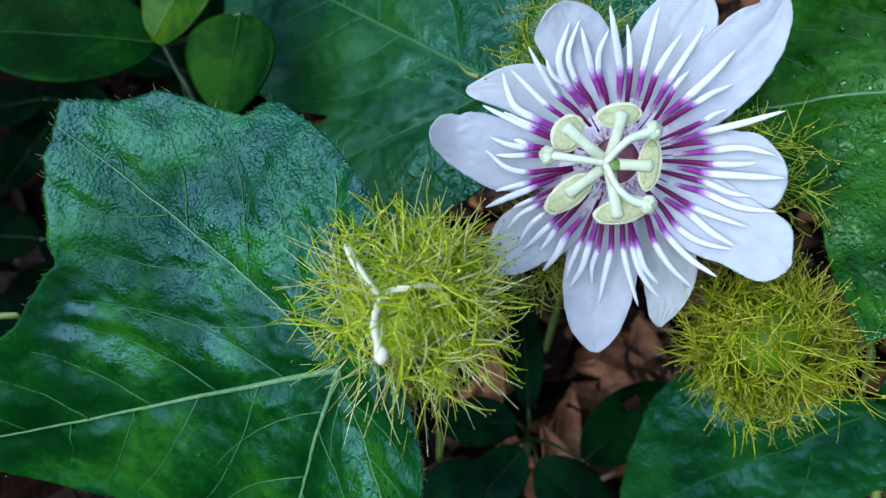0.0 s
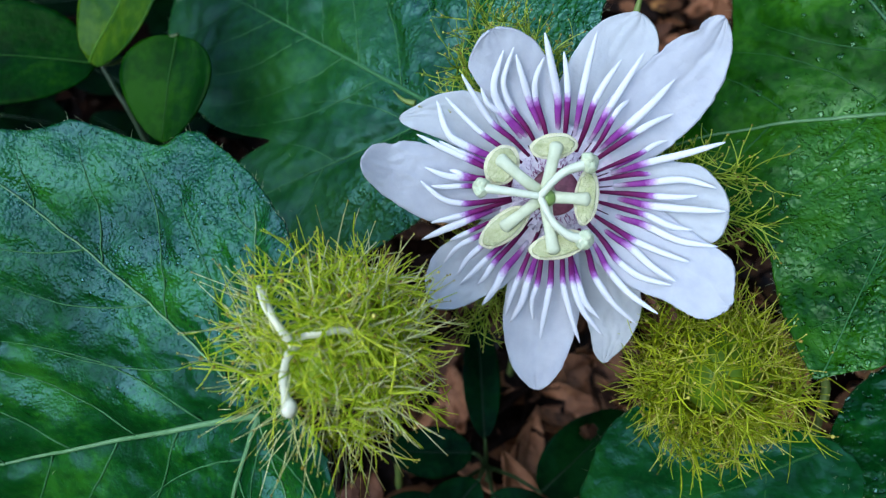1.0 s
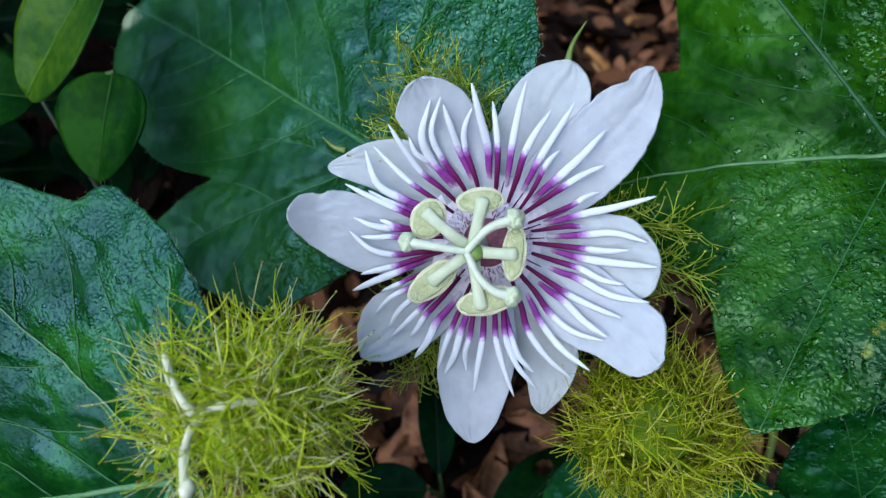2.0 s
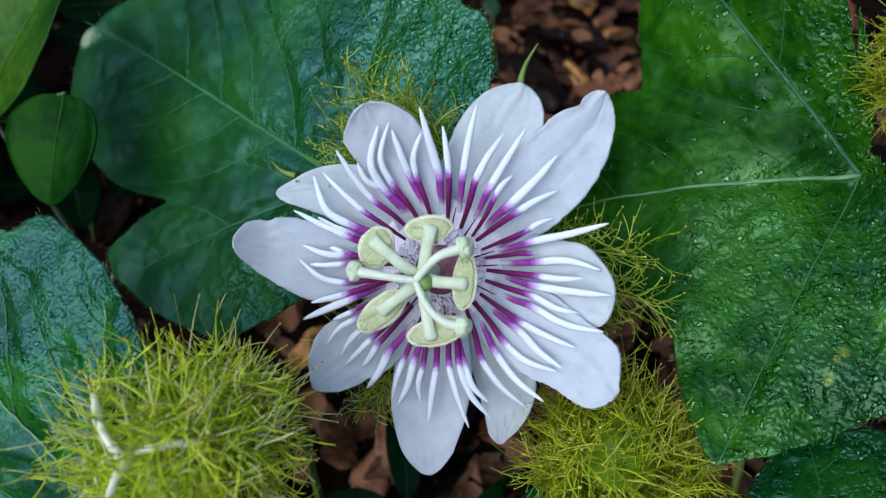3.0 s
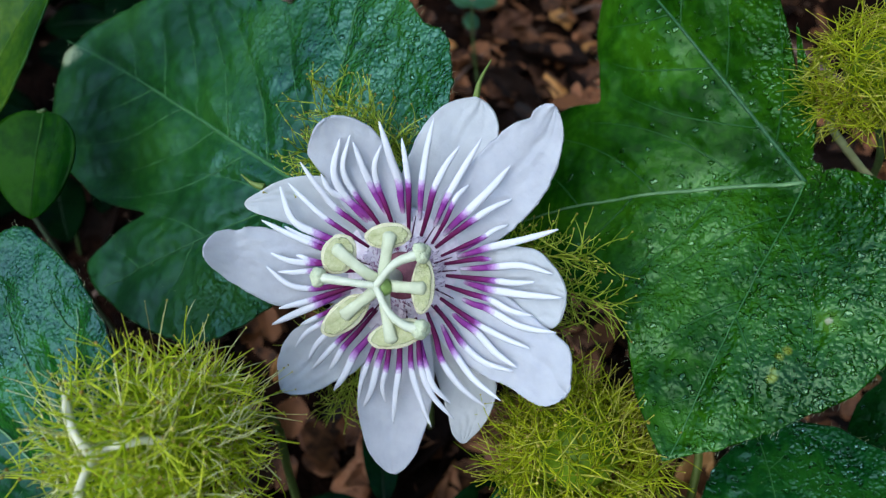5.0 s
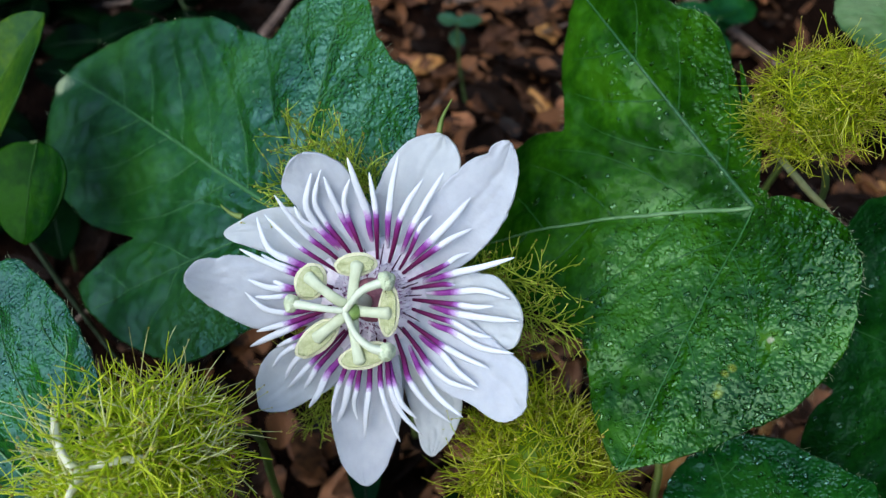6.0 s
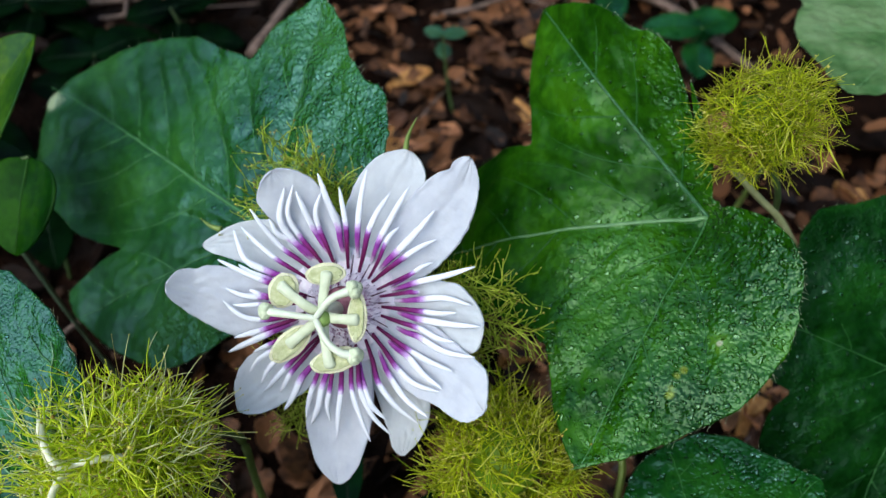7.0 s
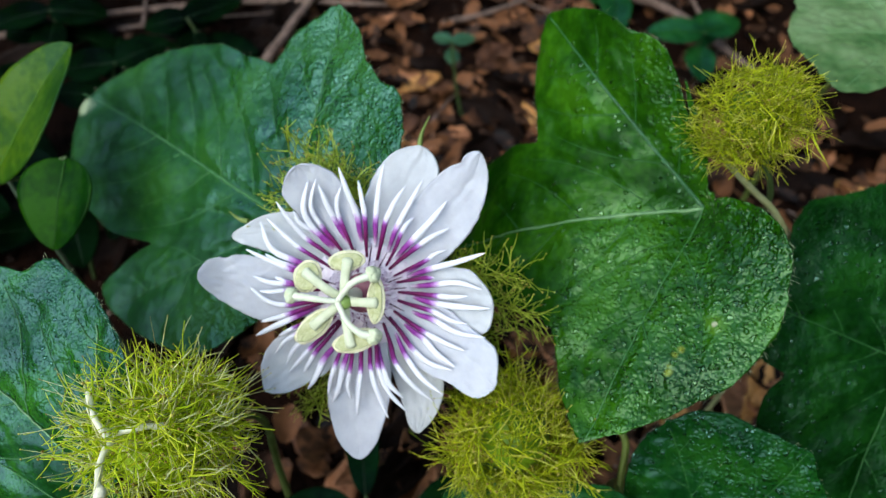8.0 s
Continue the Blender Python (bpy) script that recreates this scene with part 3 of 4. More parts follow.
          [(-1, 52, 0.95, VEIN_WET), (60, 62, 0.8), (126, 47, 0.32)], LEAF_MID, (0.1006, -0.1519, 0.7019, -0.0113, -0.0086, -0.0044), 2.0,
          petiole=[(100, 100, 66), (112, 108, 30), (118, 112, -48)], hairs=220, groove=1.0, puff=1.1, web_vein=VEIN_FAINT)
# The leaf behind the flower.
vine_leaf("large dull green lobed vine leaf behind the flower", (13.0, 98.7, 75.7), (0.270, 0.805, 0.529), (-0.505, -0.349, 0.789),
          [(-177, 19.6), (-150, 10), (-120, 6), (-90, 16), (-51, 31), (-43, 32.8), (-35, 34.7), (-28, 33.7), (-17, 35.9), (-10, 41), (0, 46.8), (8, 43.6), (16, 40.2), (24, 36.4), (34, 42.5), (40, 49.5),
           (48, 56.3), (55, 62.6), (63, 70.6), (69, 77.4), (75, 82.6), (81, 80.5), (87, 76.9), (93, 67.6), (100, 54.3), (105, 38), (108, 45), (114, 55.6), (121, 53), (132, 45.3), (145, 38.3), (153, 35.5), (164, 27.8), (173, 22.8)],
          [(0, 46, 0.6), (73, 83, 0.75), (121, 51, 0.5)], LEAF_BACK, (0, 0, 0, 0, 0, 0), 3.0, groove=0.9, puff=0.95,
          petiole=[(20, 105, 50), (24, 112, 5), (25, 118, -48)], vein=VEIN_SOFT, web_vein=VEIN_SOFT, vein_width=0.5)
# The low leaf under the round bud.
vine_leaf("dark green vine leaf low beneath the mossy bud", (74.6, 48.7, 45.6), (-0.652, -0.131, -0.747), (-0.491, -0.678, 0.547),
          [(-71, 5.3), (-56, 12.2), (-53, 18.9), (-49, 25.6), (-44, 30.3), (-35, 35), (-21, 40.6), (-12, 45.8), (-5, 50.4), (1, 54.2), (11, 53), (20, 44), (30, 31.3), (41, 20), (60, 14), (111, 8), (160, 4), (-150, 3), (-100, 4)],
          [(0, 50, 0.5), (-42, 28, 0.4)], LEAF_UNDER, (0, 0, 0, 0, 0, 0), 4.0,
          petiole=[(80, 56, 34), (84, 64, 10), (86, 70, -48)], hairs=60, vein=VEIN_LOW)
# The pebbled leaf in the foreground of the wide leaf.
vine_leaf("dark blue-green pebbled vine leaf with hairy edge", (93.7, 40.2, 37.6), (-0.123, 0.606, 0.786), (-0.410, -0.752, 0.516),
          [(-120, 12), (-90, 19), (-70, 24), (-56, 26), (-46, 27.7), (-39, 30.8), (-30, 29.9), (-20, 30.3), (-11, 31.6), (0, 31.4), (13, 28.9), (25, 26.1), (37, 22.5), (53, 18.5), (75, 17), (100, 15), (130, 9), (180, 4)],
          [(-38, 30, 0.5), (10, 28, 0.5), (-85, 19, 0.5)], LEAF_LOW, (0, 0, 0, 0, 0, 0), 5.0,
          petiole=[(96, 46, 15), (100, 52, -20), (100, 54, -48)], hairs=120, vein=VEIN_LOW)
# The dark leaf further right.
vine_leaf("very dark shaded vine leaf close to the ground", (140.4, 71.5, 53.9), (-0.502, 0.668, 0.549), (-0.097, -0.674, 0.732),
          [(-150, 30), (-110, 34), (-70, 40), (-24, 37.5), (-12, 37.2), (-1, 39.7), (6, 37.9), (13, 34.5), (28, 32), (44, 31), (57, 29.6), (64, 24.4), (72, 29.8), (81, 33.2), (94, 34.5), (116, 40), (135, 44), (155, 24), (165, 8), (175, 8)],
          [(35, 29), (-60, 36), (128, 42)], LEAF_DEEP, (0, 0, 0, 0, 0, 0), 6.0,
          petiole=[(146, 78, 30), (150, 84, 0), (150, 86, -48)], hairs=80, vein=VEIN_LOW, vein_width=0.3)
# The pale leaf beyond the upper fruit.
vine_leaf("pale grey-green vine leaf seen past the upper fruit", (162.3, 147.3, 81.4), (-0.984, 0.159, -0.073), (-0.065, 0.059, 0.996),
          [(-133, 20), (-107, 34), (-83, 35.6), (-50, 29.7), (-25, 25.5), (0, 27.4), (31, 28.9), (49, 33.4), (58, 30.7), (65, 26.3), (84, 18), (130, 12), (180, 8)],
          [(0, 26), (50, 31), (-70, 32)], LEAF_PALE, (0, 0, 0, 0, 0, 0), 7.0,
          petiole=[(168, 165, 62), (176, 190, 10), (178, 200, -48)], hairs=30, groove=0.25)


def leaflet(parent, name, base, along, up, length, width, material, seed, cup=0.10, arch=0.1, blunt=0.5, hole=None, shift=0.0, vein=None):
    """A smooth oval leaflet with a fold along its middle."""
    vein = vein or (VEIN_DARK if material in (LEAF_DEEP_SHADE, LEAF_SHADE) else VEIN_LEAFLET)
    z = np.array(Vector(up).normalized())
    x = np.asarray(along, float)
    x = x - z * (x @ z)
    x /= np.linalg.norm(x)
    y = np.cross(z, x)
    long_, wide = 34, 19
    rows = []
    for i in range(long_):
        t = i / (long_ - 1)
        w = width * 0.5 * math.sin(math.pi * min(1, t ** (0.62 + 0.5 * blunt))) ** 0.62
        w = max(w, 0.25)
        row = []
        for k in range(wide):
            v = 2 * k / (wide - 1) - 1
            px, py = length * t, w * v + shift * math.sin(math.pi * t)
            pz = cup * w * abs(v) ** 1.5 - arch * length * (t - 0.3) ** 2 + 0.5 * noise.noise(Vector((px * 0.12, py * 0.12, seed))) + 0.2 * math.exp(-(v * w / 1.2) ** 2) * -1
            row.append(np.asarray(base, float) + x * px + y * py + z * pz)
        rows.append(row)
    s = Sheet().grid(rows)
    if hole:
        keep = []
        for f in s.faces:
            c = np.mean([s.points[i] for i in f], axis=0) - np.asarray(base, float)
            if math.hypot(c @ x - hole[0], c @ y - hole[1]) > hole[2]:
                keep.append(f)
        s.faces = keep
    blade = part(name, s, material, parent, thick=0.25)
    mid = [np.asarray(base, float) + x * length * t + y * shift * math.sin(math.pi * t) + z * (0.12 - arch * length * (t - 0.3) ** 2 - 0.15 + 0.5 * noise.noise(Vector((length * t * 0.12, shift * 0.12, seed)))) for t in np.linspace(0, 0.96, 18)]
    part("midrib", Sheet().tube(mid, taper(0.32, 0.07, 18), 6, 0.7), vein, blade)
    return blade


# Three smooth leaflets on one stalk.
clover = thing("trifoliate_leaf", "smooth bright green leaf of three rounded leaflets", "leaf", (0, 0, 0))
NODE = (-58.5, 128.5, 61.5)
leaflet(clover, "leaflet", (-37.4, 120.6, 75.0), (-3.5, -15.0, -12.3), (-0.35, -0.52, 0.78), 20.5, 21.2, LEAF_SMOOTH, 1.0, 0.12, 0.10, 0.22)
leaflet(clover, "leaflet", (-59, 128, 62.5), (-0.99, 0.04, 0.10), (0.05, -0.30, 0.95), 43, 25, LEAF_SMOOTH, 2.0, 0.10, 0.12, 0.5)
leaflet(clover, "leaflet", (-59, 125, 65), (24.1, 12.7, 27.0), (-0.50, -0.55, 0.66), 39, 20, LEAF_LIME, 3.0, 0.2, 0.1, 0.5, vein=VEIN_LIME)
line = smooth_line([NODE, (-52, 124, 66), (-43, 122, 72), (-37.0, 120.6, 75.0)])
part("stalk", Sheet().tube(line, taper(0.6, 0.4, len(line)), 6), STEM_DARK, clover)
line = smooth_line([NODE, (-56.3, 125.7, 56.0), (-54.1, 123.6, 48.0), (-51.1, 120.6, 10), (-51.1, 123.6, GROUND)])
part("stalk", Sheet().tube(line, taper(0.5, 0.75, len(line)), 8), STEM_GREY, clover)


# Low leaflets on the plant under the flower, coloured dark for the shade there.
def low_plant():
    plant = thing("seedling", "dark green seedling with narrow leaflets, deep shade put into their colour", "seedling", (0, 0, 0))
    knot = np.array((24.0, 68.0, -6.0))
    up = (0.0, -0.45, 0.9)
    for name_base, way, length, width, seed, hole in (
            ((35, 57, -2), (0.75, 0.62, 0.2), 27, 15, 1.0, (17.5, 2.5, 2.0)),
            ((23, 70, -2), (-0.03, 0.85, 0.3), 30, 9, 2.0, None),
            ((20, 67, -3), (-0.95, 0.0, 0.05), 20, 12, 3.0, None),
            ((21, 60, -2), (-0.6, -0.7, 0.0), 22, 13, 4.0, None),
            ((24, 57, -2), (0.7, -0.75, 0.0), 24, 15, 5.0, None),
            ((12, 56, -4), (-0.9, -0.6, 0.1), 20, 13, 6.0, None)):
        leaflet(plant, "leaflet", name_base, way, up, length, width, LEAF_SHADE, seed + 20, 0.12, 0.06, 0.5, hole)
        line = smooth_line([knot + (0, 0, -10), (knot + np.array(name_base)) / 2 + (0, 0, -3), name_base])
        part("stalk", Sheet().tube(line, taper(0.6, 0.4, len(line)), 6), STEM_DARK, plant)
    line = smooth_line([knot + (0, 0, -9), knot + (2, 3, -25), (27, 74, GROUND)])
    part("stem", Sheet().tube(line, taper(0.8, 1.1, len(line)), 6), STEM_DARK, plant)


low_plant()


# ---- mossy bracts ----
def thread(s, tips, start, way, length, radius, rng, droop=0.0, gland=True, bowing=0.35):
    way = np.asarray(way, float)
    way = way / (np.linalg.norm(way) + 1e-9)
    side = np.array([rng.gauss(0, 1) for _ in range(3)])
    side -= way * (side @ way)
    side /= np.linalg.norm(side) + 1e-9
    bow = rng.uniform(-bowing, bowing)
    pts = [start + way * length * t + side * length * bow * t * t + np.array((0, 0, -droop * length * t * t)) for t in (0, 0.3, 0.55, 0.8, 1.0)]
    s.tube(pts, (radius, radius * 0.9, radius * 0.75, radius * 0.6, radius * 0.42), 3)
    if gland:
        tips.blob(pts[-1], (radius * 1.5,) * 3, None, 3, 5)
    return pts


def mossy_ball(label, at, radius, facing, seed, strands, fruit=0.52, reach=1.0, moss=MOSS_OLIVE, pale_moss=STRAW_OLIVE, skin=FRUIT_OLIVE):
    """A young fruit wrapped in three lacy bracts of sticky branched threads."""
    ball = thing("passion_fruit", label, "fruit", at, (1, 0, 0), (0, 0, 1), "mossy fruits")
    rng = random.Random(seed)
    part("fruit", Sheet().blob((0, 0, 0), (radius * fruit,) * 3, None, 14, 20, 0.08, seed), skin, ball, "smooth yellowish green young fruit")
    facing = np.asarray(facing, float) / np.linalg.norm(facing)

    def outward():
        while True:
            d = np.array([rng.gauss(0, 1) for _ in range(3)])
            d /= np.linalg.norm(d)
            if d @ facing > -0.75:
                return d

    unit = radius / 12

    def jitter(much):
        return np.array([rng.gauss(0, much) for _ in range(3)])

    for b in range(3):
        s, tips, straw, dark = Sheet(), Sheet(), Sheet(), Sheet()
        # plumes: a rib that creeps round the fruit, side branches off it, finer gland-tipped threads off those
        for _ in range(strands // 22):
            d = outward()
            head = np.cross(d, jitter(1.0))
            head /= np.linalg.norm(head)
            lumps = 1 + 0.50 * noise.noise(Vector(d * 1.9) + Vector((seed, 0, 0)))
            level = min(0.98, rng.uniform(0.50, 0.84) * lumps)
            rib = []
            for k in range(7):
                rib.append(d * radius * (level + 0.035 * k))
                d = d + head * 0.15 + jitter(0.03)
                d /= np.linalg.norm(d)
                head = head - d * (head @ d) + np.cross(d, head) * rng.uniform(-0.25, 0.25)
                head /= np.linalg.norm(head)
            s.tube(rib, taper(0.24 * unit, 0.11 * unit, 7), 4)
            for k in range(1, 7):
                up = rib[k] / np.linalg.norm(rib[k])
                way = rib[k] - rib[k - 1]
                way /= np.linalg.norm(way)
                across = np.cross(up, way)
                for sgn in (-1, 1):
                    q = across * sgn * rng.uniform(0.5, 1.2) + way * rng.uniform(0.2, 1.1) + up * rng.uniform(-0.35, 0.35) + jitter(0.2)
                    pale = rng.random() < 0.16
                    side = thread(straw if pale else s, tips, rib[k], q, radius * rng.uniform(0.28, 0.66), rng.uniform(0.10, 0.22) * unit, rng, gland=rng.random() < 0.3, bowing=0.75)
                    for _ in range(rng.randint(1, 3)):
                        f = side[rng.choice((1, 2, 3))]
                        thread(straw if rng.random() < 0.2 else s, tips, f, (side[-1] - side[0]) / radius * 2.0 + up * rng.uniform(-0.4, 0.5) + jitter(0.6), radius * rng.uniform(0.18, 0.42), 0.10 * unit, rng, gland=rng.random() < 0.2, bowing=0.8)
        # long gland-tipped hairs in sprays, standing clear of the tangle
        for _ in range(strands // 26):
            d = outward()
            for _ in range(rng.randint(3, 7)):
                e = d + jitter(0.22)
                e /= np.linalg.norm(e)
                brown = rng.random() < 0.12
                thread(dark if brown else straw, tips, e * radius * 0.80, e + jitter(0.38), radius * rng.choice((rng.uniform(0.25, 0.5), rng.uniform(0.4, 0.9))) * reach, (0.055 if brown else 0.095) * unit, rng, bowing=0.25)
        bract = part("bract", s, moss, ball, "yellow-green lacy bract of branched threads")
        part("pale_thread", straw, pale_moss, bract, "straw-coloured gland-tipped threads", kind="stuff")
        part("dark_thread", dark, MOSS_TIP, bract, "thin brown dried threads", kind="stuff")
        part("gland_fringe", tips, MOSS_TIP, bract, "brownish sticky tips", kind="stuff")
    return ball


TO_EYE = (-0.05, -0.58, 0.81)
old = mossy_ball("yellow-green mossy fruit with faded white styles on top", (-3.2, 52.3, 77.2), 12.6, TO_EYE, 11, 480, fruit=0.58, moss=MOSS, pale_moss=MOSS_STRAW, skin=FRUIT)
for line, head in (([(-5.7, 48.0, 86.2), (-7.3, 49.6, 88.2), (-8.9, 52.0, 88.6), (-10.4, 55.3, 87.9)], None),
                   ([(-5.7, 47.9, 86.4), (-5.0, 49.2, 86.4), (-2.8, 49.2, 87.6), (-0.8, 49.6, 87.4), (1.1, 50.2, 85.9)], None),
                   ([(-5.7, 47.9, 86.4), (-6.3, 46.2, 87.0), (-6.4, 44.3, 87.0), (-6.0, 42.0, 87.4), (-5.6, 40.6, 87.4)], (-5.4, 40.2, 87.2))):
    s = Sheet()
    pts = smooth_line(np.array(line) - np.array((-3.2, 52.3, 77.2)) + np.array(TO_EYE) * 1.3)
    s.tube(pts, [0.52 + 0.07 * math.sin(k * 0.6) for k in range(len(pts))], 8)
    if head:
        s.blob(np.array(head) - np.array((-3.2, 52.3, 77.2)) + np.array(TO_EYE) * 1.3, (1.0, 1.1, 0.8), None, 8, 10, 0.3, 3)
    part("style", s, OLD_STYLE, old, "faded creamy white style")
bud = mossy_ball("olive green mossy bud wrapped in lacy bracts", (56.0, 58.0, 57.6), 12.4, TO_EYE, 23, 450, reach=0.85)
upper = mossy_ball("yellow-green mossy fruit on a thin stalk", (99.6, 96.4, 101.2), 9.0, (-0.3, -0.55, 0.78), 37, 400, reach=0.95)


def stalk_to(ob, points, a, b, material=STEM):
    inverse = ob.matrix_world.inverted()
    line = smooth_line([np.array(inverse @ (Vector(p) * MM)) / MM for p in points])
    part("stalk", Sheet().tube(line, taper(a, b, len(line)), 8), material, ob, "thin green stalk")


stalk_to(old, [(-3, 56, 67), (-2, 64, 57), (1, 71, 46), (3.6, 74, 35), (2.6, 73, 10), (1, 72, GROUND)], 0.7, 1.0)
stalk_to(bud, [(60, 62, 53), (72, 66, 51), (80.4, 61.8, 45.5), (79, 53, 38), (79.2, 38.5, 33), (84, 26, 0), (86, 22, GROUND)], 0.7, 0.9)
stalk_to(upper, [(97.5, 99.5, 92.5), (100.9, 100.1, 86.5), (108.2, 98.7, 79.3), (115.6, 97.2, 72.1), (126, 96, 55), (134, 102, 20), (138, 108, GROUND)], 0.65, 0.85, STEM_PALE)
stalk_to(upper, [(104, 98, 93), (110, 97.5, 83), (113.5, 99, 73), (118, 102, 50), (126, 108, 10), (128, 112, GROUND)], 0.6, 0.8, STEM_DARK)


# ---- the passion flower ----
FLOWER = np.array((29.0, 77.3, 79.4))
flower = thing("passion_flower", "open white passion flower with purple and white filaments", "flower", FLOWER, (0.9797, -0.1487, 0.1347), (-0.2, -0.67, 0.715))


def polar(angle, r, h):
    return np.array((r * math.cos(radians(angle)), r * math.sin(radians(angle)), h))


def edge_line(knots, reach, tip_v, us):
    """One edge of a tepal: knots of distance and sideways offset, rounded off towards the tip."""
    far = [math.sqrt(max(0.0, 1 - u / reach)) for u, _ in knots] + [0.0]
    off = [v for _, v in knots] + [tip_v]
    fine = np.linspace(0, 1, 201)
    line = np.interp(fine, far[::-1], off[::-1])
    pad = np.r_[[line[0]] * 6, line, [line[-1]] * 6]
    soft = np.convolve(pad, np.ones(13) / 13, "valid")
    soft[:7] = line[:7] + (soft[7] - line[7]) * np.linspace(0, 1, 7)
    return np.interp(np.sqrt(np.maximum(0, 1 - us / reach)), fine, soft)


def tepal(name, angle, reach, tip, high, low, tip_v, seed, under=0.0, cup=0.10, curl=0.0, rough=0.0, fold=0.0, label=""):
    """A white tepal with an outline of its own. high, low: its two edges; curl: how far the tip rolls up; rough: ragged, sugary edge."""
    along, across = 64, 35
    c, s_ = math.cos(radians(angle)), math.sin(radians(angle))
    us = 4.0 + (reach - 4.0) * (1 - (1 - np.linspace(0, 1, along)) ** 1.9)
    us[-1] = reach - 0.01
    top, bottom = edge_line(high, reach, tip_v, us), edge_line(low, reach, tip_v, us)
    rows = []
    for u, hi, lo in zip(us, top, bottom):
        t, mid, w = u / reach, (hi + lo) / 2, max(0.15, (hi - lo) / 2)
        row = []
        for k in range(across):
            v = 2 * k / (across - 1) - 1
            e = abs(v) ** 5 * min(1.0, t * 1.6)
            ragged = e * (0.16 * noise.noise(Vector((u * 0.6, v * 2, seed))) + (0.06 + 0.16 * rough) * noise.noise(Vector((u * 2.6, v * 3, seed + 5))))
            y = mid + (w + ragged) * v
            z = -1.6 - under + (tip + 1.6 + under) * t ** 1.5 + cup * w * (v * v - 0.3) * t
            z += 0.5 * noise.noise(Vector((u * 0.13, y * 0.22, seed))) * t + 0.22 * noise.noise(Vector((u * 0.5, y * 0.9, seed + 3))) * t
            z += 0.05 * math.sin(v * 17 + seed + 2 * t) * (1 - abs(v)) + curl * max(0.0, t - 0.84) ** 2 * reach
            z += 0.5 * e * noise.noise(Vector((u * 0.35, v, seed + 7))) + fold * math.exp(-((v - 0.45) / 0.22) ** 2) * t
            z += rough * e * 0.28 * noise.noise(Vector((u * 3.1, y * 3.1, seed + 11)))
            row.append((u * c - y * s_, u * s_ + y * c, z))
        rows.append(row)
    return part(name, Sheet().grid(rows), SEPAL_WHITE if name == "sepal" else WHITE, flower, label, thick=0.40)


tepal("petal", -32, 28.4, 7.6, [(4, 4), (14, 6.2), (20, 5.9), (23.2, 5.8), (24.4, 6.0), (25.7, 5.2), (26.8, 3.8), (28, 1.7)],
      [(4, -4), (14, -6), (19.6, -4.8), (21.5, -4.2), (23.8, -4.0), (25.9, -3.8), (27.4, -2.8)], 0.4, 1, 0.0, 0.10, 0.0, 0.8, 0.25)
tepal("sepal", -3, 24.0, 4.6, [(4, 3.5), (12, 5.5), (17.1, 5.6), (19.7, 5.4), (21.3, 4.1), (22.9, 2.4)],
      [(4, -4), (16, -6), (20, -6.2), (22.7, -5.4), (23.4, -4.5), (23.8, -2.5)], -0.9, 2, 0.5, 0.05)
tepal("petal", 45, 32.7, 3.5, [(4, 3), (14, 4.6), (22.4, 4.3), (25, 4.2), (27.4, 3.9), (29.2, 2.6), (30.6, 3.0), (31.8, 2.7)],
      [(4, -3), (12, -6), (15.6, -6.7), (20.5, -6.6), (23.5, -6.2), (26, -5.3), (29, -3.7), (31, -2.1), (31.9, -0.8)], 1.5, 3, 0.0, 0.22, 0.0, 1.0, 0.3)
tepal("sepal", 66, 28.2, -1.0, [(4, 3.5), (10, 6), (14.3, 6.5), (19.5, 6.5), (22.3, 6.0), (24.9, 4.9), (26.8, 3.1)],
      [(4, -3.5), (15, -5.2), (22.7, -5.0), (24, -4.8), (26.1, -3.8), (27.3, -2.7)], 0.0, 4, 0.8, 0.05)
tepal("petal", 112, 24.7, 5.6, [(4, 3.5), (14, 4.2), (18, 4.6), (20.3, 5.1), (21.7, 5.2), (22.4, 4.6), (23.8, 2.7)],
      [(4, -3.5), (10, -5.5), (13.7, -5.9), (18.6, -5.7), (21.6, -4.7), (23.2, -3.4), (24.3, -1.5)], 0.0, 5, 0.0, 0.08)
tepal("sepal", 153, 25.7, 2.6, [(4, 3), (14, 1.2), (17.9, 0.9), (19.9, 1.1), (23.2, 1.6), (25, 1.6)],
      [(4, -4), (12, -7.5), (17, -7.9), (19.9, -6.6), (22.4, -4.6), (24.5, -1.6)], 1.0, 6, 0.8, 0.05)
tepal("petal", 173, 28.6, 4.6, [(4, 4), (14, 7), (18.6, 7.1), (21.9, 5.7), (25, 4.2), (26.6, 2.9), (27.8, 1.7)],
      [(4, -3), (15.6, -3.5), (18.9, -4.4), (21.9, -4.7), (24.1, -4.5), (24.9, -3.6), (25.8, -3.9), (27.5, -3.4)], -0.8, 7, 0.0, 0.05, 2.6, 0.4)
tepal("sepal", -137, 26.0, 1.4, [(4, 3.5), (12, 5.8), (16.5, 5.8), (18.6, 5.0), (20.4, 4.5), (22.7, 3.9), (24.7, 2.3)],
      [(4, -3.5), (16, -4.6), (18.2, -5.4), (20.9, -5.0), (23.6, -3.5), (25.1, -1.6)], 0.4, 8, 0.8, 0.08)
tepal("petal", -94, 31.1, -0.5, [(4, 3.5), (14, 5.6), (17, 5.6), (20.4, 5.4), (23.5, 4.8), (27.1, 3.8), (30.2, 1.9)],
      [(4, -3.5), (14, -5.9), (20.1, -6.2), (24.4, -5.4), (28.1, -3.9), (30.4, -1.5)], 0.2, 9, 0.0, 0.08)
tepal("sepal", -74, 28.6, -5.0, [(4, 5), (14, 9), (20, 8.6), (22.6, 7.7), (24.6, 6.4), (26.9, 4.0), (28.2, 1.6)],
